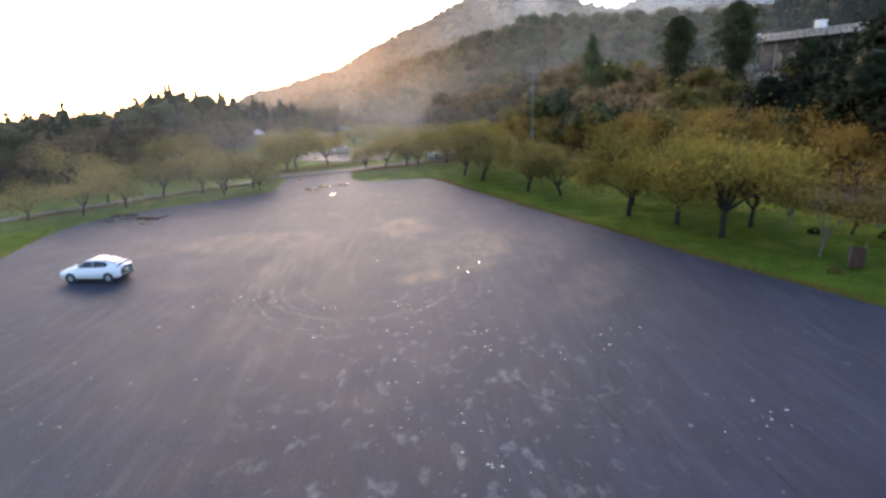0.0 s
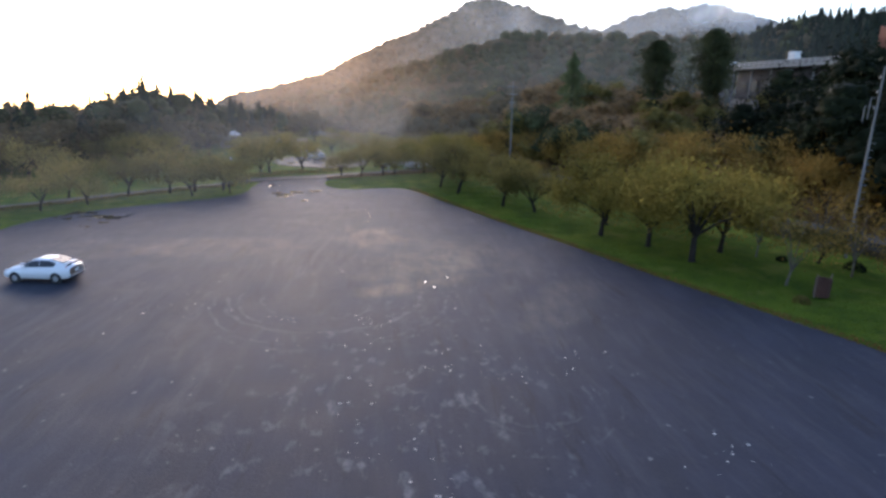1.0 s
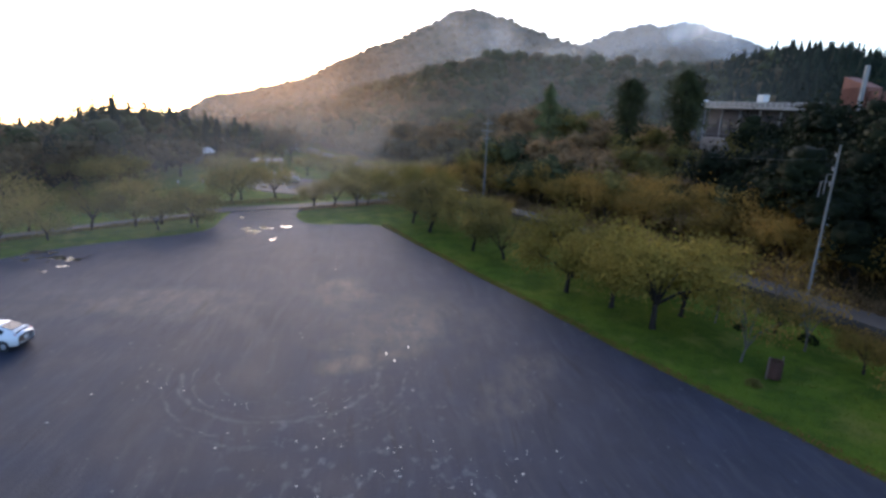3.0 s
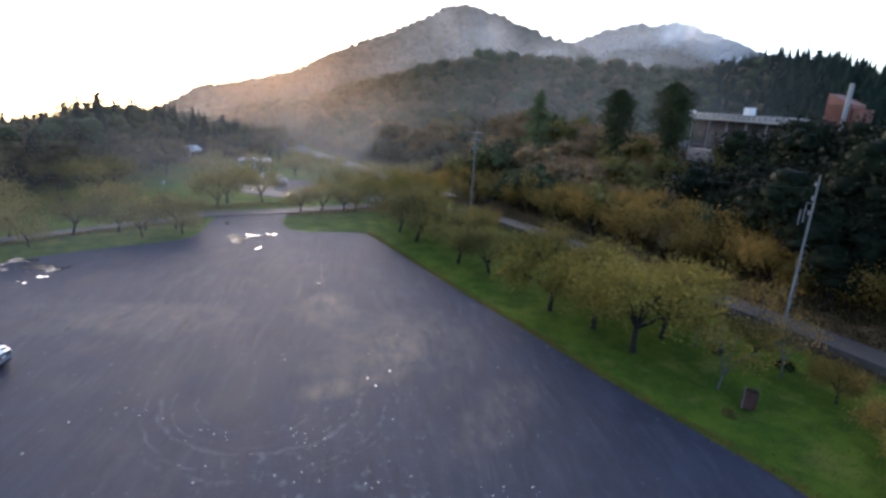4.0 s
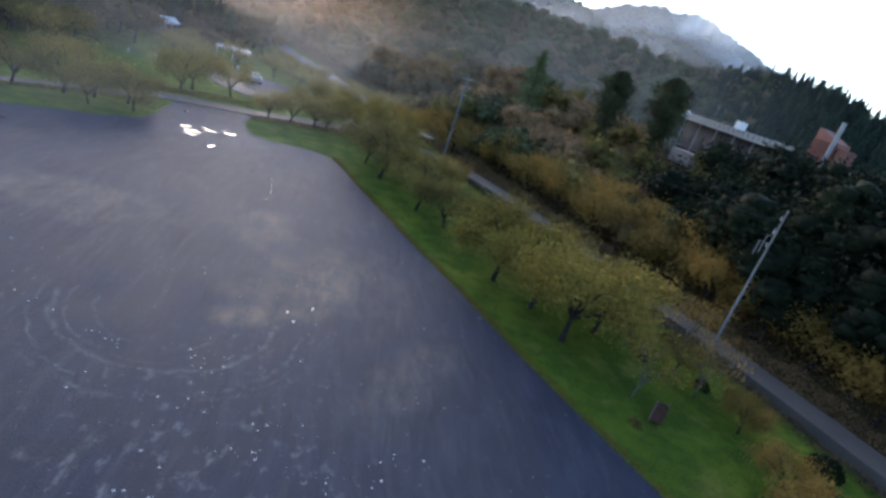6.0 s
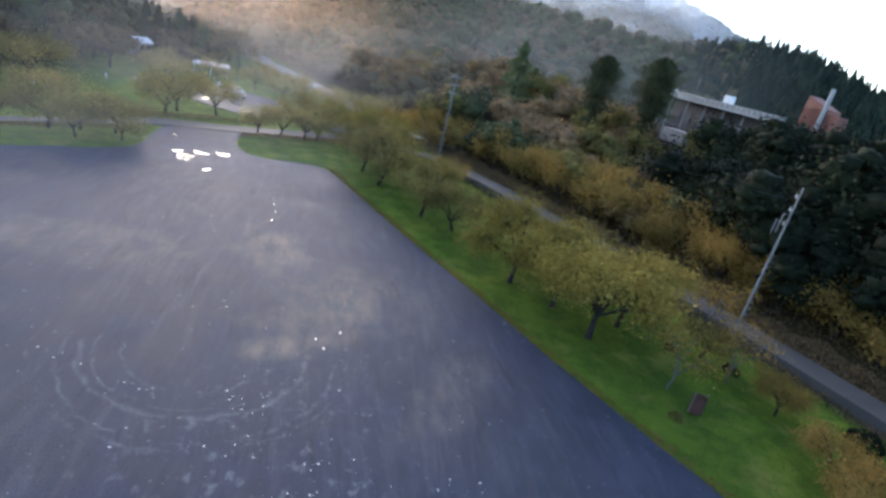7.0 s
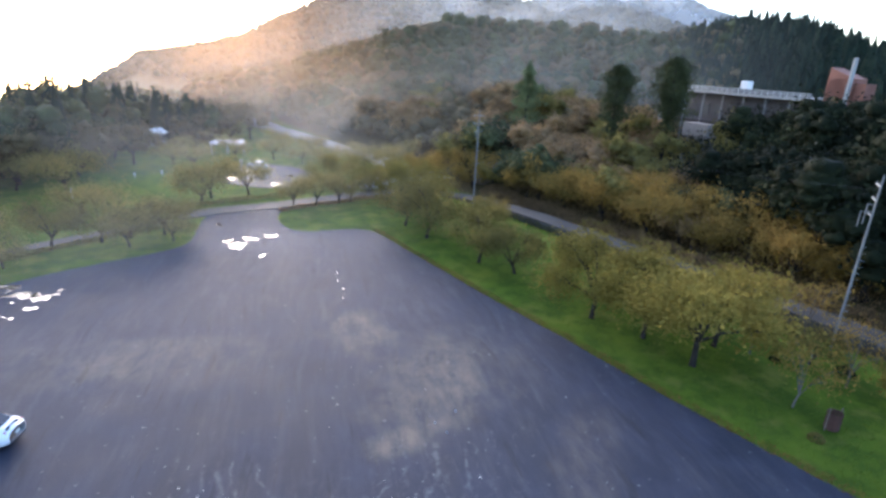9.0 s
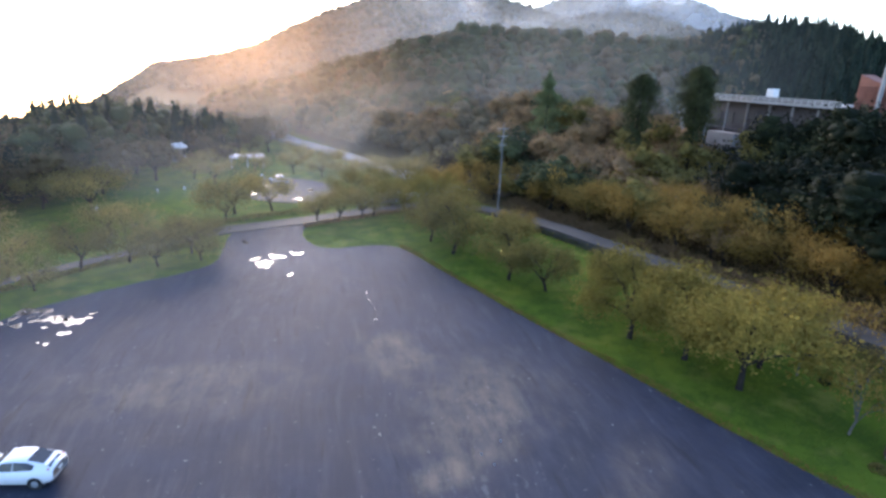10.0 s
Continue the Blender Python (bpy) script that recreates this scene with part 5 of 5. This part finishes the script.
# ---- hedges, rails and small park things ----
def hedge(points, height, width, leaf, label, per_m=130, name="hedge"):
    g = np.random.default_rng(len(points) * 7 + int(height * 100))
    pts = chaikin([(x, y, 0) for x, y in points], 2)
    root = empty(name)
    cs = []
    twigs = []
    for a, b in zip(pts, pts[1:]):
        L = (b - a).length
        n = max(3, int(per_m * L))
        t = g.random(n)
        p = np.array(a)[None] * (1 - t[:, None]) + np.array(b)[None] * t[:, None]
        d = (b - a).normalized()
        s = np.array([d.y, -d.x, 0])
        off = g.uniform(-1, 1, n)
        top = height * (0.8 + 0.25 * np.sin(p[:, 0] * 1.9) * np.cos(p[:, 1] * 1.3))
        p += s[None] * (off * width / 2)[:, None]
        p[:, 2] = land(p[:, 0], p[:, 1]) + np.sqrt(g.random(n)) * top * np.sqrt(np.clip(1.05 - off ** 2, 0.1, 1))
        cs.append(p)
        for q in range(max(1, int(L * 1.5))):
            m = a.lerp(b, g.random())
            zz = float(land(m.x, m.y))
            twigs.append(tube_arrays([(m.x, m.y, zz - 0.05), (m.x + g.uniform(-.1, .1), m.y + g.uniform(-.1, .1), zz + height * 0.7)], [0.025, 0.01], 5))
    c = np.concatenate(cs)
    up = g.normal(size=c.shape) * 0.5 + np.array([0, 0, 1.0])
    leaf_ob = new("foliage", card_mesh("foliage", c, g.uniform(0.09, 0.2, len(c)), leaf, g, bough=up))
    leaf_ob.parent = root
    v, f = join_arrays(twigs)
    tagged(mesh_object("stems", v, f, BARK, root), kind="stuff")
    return tagged(root, label, "hedge", "hedges")


hedge([(-8.3, 66.9), (-6.5, 68.1), (-3, 70.2), (1.5, 72.6), (6, 74.8)], 0.5, 0.8, LEAF_BROWN, "low clipped brown hedge along the lane")
hedge([(-18.5, 68.0), (-14, 70.8), (-9.5, 73.2), (-6, 75.2)], 0.7, 1.0, LEAF_OLIVE, "low clipped green hedge along the lane")
hedge([(-17.6, 61.8), (-20, 60), (-24, 56.6), (-28.5, 51.8), (-34, 46)], 0.35, 0.8, LEAF_OLIVE, "low clipped hedge behind the grassy strip")
hedge([(18.6, 76.2), (21.4, 67.8), (26.0, 56.4), (31.1, 43.8), (34.7, 35.0), (37.3, 26.6), (40.6, 14)], 1.6, 3.8, LEAF_BROWN, "rough brown brush along the upper side of the lane", 460)
hedge([(22.2, 77.6), (25.0, 69.2), (29.6, 57.8), (34.7, 45.2), (38.3, 36.4), (40.9, 28)], 2.4, 3.6, LEAF_BROWN, "tall rust-brown brush below the autumn trees", 420)
hedge([(15.6, 69.0), (18.6, 61.5), (22.0, 53.5), (26.0, 43.6)], 0.75, 1.3, NEEDLE_MID, "dark shrubby bank below the lane")
hedge([(26.4, 42.4), (29.3, 33.6), (31.8, 26), (35, 14)], 0.75, 1.3, LEAF_HAZEL, "brown shrubby bank below the lane")


def waste_bin():
    root = empty("waste_bin")
    n = 14
    for k in range(n):
        a = 2 * math.pi * k / n
        bm = bmesh.new()
        box(bm, (0.2, 0.03, 1.15), pose(0.5 * math.cos(a), 0.5 * math.sin(a), 0.12, 0, 0, math.degrees(a) + 90), 0.008)
        part("slat", bm, RUST, root)
    for z in (0.25, 0.7, 1.15):
        bm = bmesh.new()
        v, f = tube_arrays([(0.53 * math.cos(t), 0.53 * math.sin(t), z) for t in np.linspace(0, 2 * math.pi, 25)], [0.025] * 25, 6)
        mesh_object("hoop", v, f, RUST, root)
    for s in (-1, 1):
        bm = bmesh.new()
        rod(bm, (s * 0.56, 0, 0), (s * 0.56, 0, 1.55), 0.05, 0.05, 8)
        part("post", bm, WOOD, root)
    bm = bmesh.new()
    rod(bm, (0, 0, 0.1), (0, 0, 0.16), 0.5, 0.5, 20)
    part("base", bm, RUST, root)
    return tagged(root, "rusty brown slatted waste bin with two posts on the grass", "waste bin")


bin_by_verge = waste_bin()
bin_by_verge.location = (21.0, 24.2, 0.0)
bin_by_verge.scale = (0.68, 0.68, 0.8)


def shrub(x, y, r, leaf, label):
    g = np.random.default_rng(int(x * 31 + y * 7) % 10000)
    root = empty("shrub")
    n = int(500 * r)
    a = g.normal(size=(n, 3))
    a /= np.linalg.norm(a, axis=1)[:, None]
    a[:, 2] = np.abs(a[:, 2])
    c = a * (r * g.uniform(0.5, 1, n) ** 0.4)[:, None] * np.array([1, 1, 0.9])
    ob = new("foliage", card_mesh("foliage", c, g.uniform(0.12, 0.26, n) * max(0.7, r), leaf, g, bough=a))
    ob.parent = root
    v, f = join_arrays([tube_arrays([(0, 0, -0.1), (0.3 * r * math.cos(t), 0.3 * r * math.sin(t), 0.7 * r)], [0.05 * r, 0.015 * r], 5) for t in (0, 1.3, 2.6, 3.9, 5.2)])
    tagged(mesh_object("stems", v, f, BARK, root), kind="stuff")
    root.location = (x, y, float(land(x, y)))
    return tagged(root, label, "shrub", "shrubs")


for i, (x, y, r) in enumerate([(19.5, 23.6, 0.4), (23.6, 30.8, 0.35), (26.8, 28.8, 0.6), (28.9, 26.4, 0.8), (28.6, 20.4, 0.9), (30.8, 22.6, 1.0), (13.5, 60.2, 0.6)]):
    shrub(x, y, r, LEAF_DARK if i % 3 else LEAF_OLIVE, "low green shrub on the grassy verge")
for i, (x, y, r) in enumerate([(38.2, 47.8, 1.3), (36.2, 51.5, 1.4), (33.8, 55.5, 1.3), (31.8, 60, 1.5), (29.4, 65, 1.5), (27, 70.5, 1.4), (24.8, 76, 1.5), (40.2, 42.5, 1.4), (42.2, 36.5, 1.5), (43.6, 30.5, 1.6), (44.6, 24, 1.6), (18, 82, 1.4), (11, 86, 1.5)]):
    shrub(x, y, r, LEAF_BROWN if i % 2 else LEAF_OLIVE, "rounded autumn shrub at the foot of the slope")


def small_house(m, w, d, h, label):
    root = empty("small_house", m)
    bm = bmesh.new()
    box(bm, (w, d, h), None, 0.03)
    part("wall", bm, PALE_WALL, root, "stained pale rendered wall")
    for s in (-1, 1):
        bm = bmesh.new()
        box(bm, (w + 0.8, d * 0.66, 0.14), Matrix.Translation((0, s * d * 0.27, h + d * 0.12)) @ Matrix.Rotation(radians(-s * 26), 4, "X"), 0.02)
        part("roof", bm, ROOF_GREY, root, "pale grey sheet roof")
        v = [(s * w / 2, -d / 2, h), (s * w / 2, d / 2, h), (s * w / 2, 0, h + d * 0.24), (s * (w / 2 - 0.12), -d / 2, h), (s * (w / 2 - 0.12), d / 2, h), (s * (w / 2 - 0.12), 0, h + d * 0.24)]
        mesh_object("gable", v, [(0, 1, 2), (5, 4, 3), (0, 3, 4, 1), (1, 4, 5, 2), (2, 5, 3, 0)], WHITE_WALL, root)
    for k in (-0.25, 0.25):
        bm = bmesh.new()
        box(bm, (0.9, 0.1, 1.0), Matrix.Translation((k * w, -d / 2 - 0.02, 1.0)), 0.01)
        part("window", bm, WINDOW_GLASS, root)
    bm = bmesh.new()
    box(bm, (0.9, 0.1, 1.95), Matrix.Translation((0, -d / 2 - 0.02, 0)), 0.01)
    part("door", bm, WOOD, root)
    return tagged(root, label, "house")


small_house(pose(-31.4, 110.5, float(land(-31.4, 110.5)), 0, 0, 62), 2.5, 2.4, 2.3, "small white house with a pale grey gabled roof")


def shelter(m, label):
    root = empty("shelter", m)
    bm = bmesh.new()
    box(bm, (5.6, 2.4, 0.18), pose(0, 0, 2.3, 6, 0, 0), 0.03)
    part("roof", bm, ROOF_GREY, root, "flat pale grey roof")
    for sx in (-2.5, 0, 2.5):
        for sy in (-0.9, 0.9):
            bm = bmesh.new()
            rod(bm, (sx, sy, -0.1), (sx, sy, 2.35 + sy * 0.1), 0.06, None, 8)
            part("post", bm, GREY_METAL, root)
    bm = bmesh.new()
    box(bm, (4.6, 0.4, 0.06), Matrix.Translation((0, 0.5, 0.42)), 0.01)
    for sx in (-2, 0, 2):
        box(bm, (0.08, 0.35, 0.42), Matrix.Translation((sx, 0.5, 0)))
    part("bench", bm, WOOD, root)
    return tagged(root, label, "shelter")


shelter(pose(-18.8, 104.5, float(land(-18.8, 104.5)) - 0.5, 0, 0, 12), "open shelter with a flat white roof beside the upper car park")


def sign_post(x, y, h, board):
    root = empty("sign_post", pose(x, y, float(land(x, y)), 0, 0, random.uniform(-30, 30)))
    bm = bmesh.new()
    rod(bm, (0, 0, -0.2), (0, 0, h), 0.04, None, 8)
    part("post", bm, GREY_METAL, root)
    bm = bmesh.new()
    box(bm, (board, 0.03, board * 1.3), Matrix.Translation((0, -0.06, h - board * 1.3)), 0.008)
    part("board", bm, WHITE_WALL, root, "plain white board")
    return tagged(root, "small white sign board on a thin post", "sign")


for x, y, h, w in ((-30.6, 72.5, 1.1, 0.3), (-15.0, 90.5, 1.5, 0.4), (-24.4, 85.1, 0.75, 0.3), (-27.3, 83.6, 0.75, 0.3), (38.5, 62, 2.2, 0.6), (28.8, 66.5, 1.8, 0.7)):
    sign_post(x, y, h, w)


def notice_board(m, label):
    root = empty("notice_board", m)
    for s in (-0.55, 0.55):
        bm = bmesh.new()
        box(bm, (0.1, 0.1, 1.9), pose(s, 0, -0.1), 0.01)
        part("post", bm, WOOD, root)
    bm = bmesh.new()
    box(bm, (1.2, 0.08, 0.95), pose(0, 0, 0.75), 0.01)
    part("board", bm, RUST, root, "dark brown board")
    bm = bmesh.new()
    box(bm, (1.5, 0.5, 0.06), pose(0, 0, 1.8, 8, 0, 0), 0.01)
    part("roof", bm, WHITE_WALL, root, "small white roof")
    return tagged(root, label, "notice board")


notice_board(pose(25.5, 73.7, float(land(25.5, 73.7)), 0, 0, -25), "dark brown notice board with a small white roof by the lane")


def shed(m, label):
    root = empty("shed", m)
    bm = bmesh.new()
    box(bm, (3.0, 2.4, 2.3), pose(0, 0, -0.3), 0.02)
    part("wall", bm, WOOD, root, "weathered board wall")
    for s in (-1, 1):
        bm = bmesh.new()
        box(bm, (3.5, 1.6, 0.08), Matrix.Translation((0, s * 0.7, 2.25)) @ Matrix.Rotation(radians(-s * 24), 4, "X"), 0.01)
        part("roof", bm, BLUE_ROOF, root, "faded blue-grey sheet roof")
    bm = bmesh.new()
    box(bm, (0.85, 0.06, 1.8), pose(0.4, -1.22, 0), 0.01)
    part("door", bm, WOOD, root)
    return tagged(root, label, "shed")


shed(pose(19.5, 81.5, float(land(19.5, 81.5)), 0, 0, 20), "small shed with a faded blue-grey roof among autumn trees")


def guard_rail(points, label):
    root = empty("guard_rail")
    pts = chaikin([(x, y, 0) for x, y in points], 2)
    zs = [float(land(p.x, p.y)) + 0.45 for p in pts]
    for dz in (0.28, 0.6):
        v, f = tube_arrays([(p.x, p.y, z + dz) for p, z in zip(pts, zs)], [0.06] * len(pts), 6)
        mesh_object("rail", v, f, WHITE_WALL, root, "white steel rail")
    for p, z in zip(pts, zs):
        bm = bmesh.new()
        rod(bm, (p.x, p.y, z - 0.8), (p.x, p.y, z + 0.65), 0.05, None, 8)
        part("post", bm, GREY_METAL, root)
    return tagged(root, label, "guard rail")


guard_rail([(10.5, 84), (4.3, 98), (-2.6, 112), (-13.5, 132.5), (-20.2, 143.7), (-32.5, 156.5)], "white guard rail along the climbing road")
guard_rail([(-2, 74.8), (3, 78), (8.5, 81)], "white guard rail along the bend of the lane")


# ---- loose stones, verge grass and fallen leaves ----
def pebbles(n, seed, areas, lo, hi, label):
    g = np.random.default_rng(seed)
    verts, faces = [], []
    base = np.array([(1, 0, 0), (-0.9, 0.1, 0), (0, 1, 0), (0.1, -0.9, 0), (0, 0, 0.8), (0, 0, -0.3)])
    tri = [(0, 2, 4), (2, 1, 4), (1, 3, 4), (3, 0, 4), (2, 0, 5), (1, 2, 5), (3, 1, 5), (0, 3, 5)]
    for i in range(n):
        cx, cy, rx, ry = areas[g.integers(0, len(areas))]
        x, y = cx + g.normal() * rx, cy + g.normal() * ry
        s = lo + (hi - lo) * g.random() ** 2.5
        p = base * s * g.uniform(0.7, 1.4, (6, 1)) * np.array([1, 1, 0.45])
        a = g.random() * 6.28
        q = np.stack([p[:, 0] * np.cos(a) - p[:, 1] * np.sin(a) + x, p[:, 0] * np.sin(a) + p[:, 1] * np.cos(a) + y, p[:, 2] + 0.03 + s * 0.1], 1)
        o = len(verts)
        verts += [tuple(v) for v in q]
        faces += [tuple(k + o for k in t) for t in tri]
    return tagged(mesh_object("loose_stones", verts, faces, STONE), label, "stones", kind="stuff")


pebbles(170, 3, [(-1.1, 22.3, 0.8, 0.5), (-4.5, 22.6, 1.6, 0.4), (-9.5, 24.0, 1.2, 0.8), (0.9, 17.6, 0.8, 0.2), (-1.6, 19.5, 0.4, 1.5), (4.0, 17.0, 1.3, 0.3), (-2.0, 15.0, 0.6, 0.5), (-0.3, 13.0, 0.8, 0.6), (0.4, 10.8, 0.7, 0.7), (2.2, 18.9, 0.8, 0.2), (6.5, 18.1, 0.9, 0.3), (8.0, 11.5, 1.6, 1.2), (-1, 28, 4, 4)], 0.016, 0.068, "pale loose stones scattered on the gravel")


def verge(outline, n, seed, width, inside, mat, lo, hi, name, label):
    """Blades and tufts along an edge."""
    g = np.random.default_rng(seed)
    pts = chaikin([(x, y, 0) for x, y in outline], 2)
    seg = [(a, b, (b - a).length) for a, b in zip(pts, pts[1:])]
    tot = sum(s[2] for s in seg)
    cs = []
    for a, b, L in seg:
        k = int(n * L / tot)
        t = g.random(k)
        d = (b - a).normalized()
        s = np.array([-d.y, d.x, 0]) * inside
        p = np.array(a)[None] * (1 - t[:, None]) + np.array(b)[None] * t[:, None]
        p = p + s[None] * (g.random(k) ** 1.3 * width - 0.15)[:, None]
        p[:, 2] = land(p[:, 0], p[:, 1]) + 0.04
        cs.append(p)
    c = np.concatenate(cs)
    ob = new(name, card_mesh(name, c, g.uniform(lo, hi, len(c)), mat, g, 0, 0.35, 0.6))
    return tagged(ob, label, "grass", kind="stuff")


RIGHT_EDGE = [(25, 0), (20.3, 14), (18.6, 18.5), (16.4, 23.0), (13.8, 28.7), (11.2, 35.4), (8.9, 40.4), (6.3, 46.9), (4.0, 52.5), (1.3, 59.7)]
TOP_EDGE = [(1.3, 59.7), (-1.8, 60.0), (-4.6, 59.1), (-6.7, 59.5), (-8.1, 62.4), (-8.4, 65.6)]
LEFT_EDGE = [(-15.5, 64.5), (-15.6, 60.5), (-15.3, 57.5), (-15.6, 55.2), (-17.4, 53.3), (-21.3, 50.8), (-24.6, 48.1), (-26.9, 45.6), (-28.2, 42), (-28, 38)]
verge(RIGHT_EDGE, 30000, 1, 8.0, -1, GRASS_BLADE, 0.05, 0.13, "verge_grass", "ragged green grass on the verge")
verge(RIGHT_EDGE, 6500, 2, 0.85, -1, DRY_GRASS, 0.06, 0.16, "verge_leaves", "dry grass and fallen leaves along the gravel edge")
verge(TOP_EDGE, 2500, 3, 4.5, -1, GRASS_BLADE, 0.04, 0.1, "verge_grass", "ragged green grass on the island")
verge(LEFT_EDGE, 3500, 4, 4.0, -1, GRASS_BLADE, 0.04, 0.1, "verge_grass", "ragged green grass on the strip")
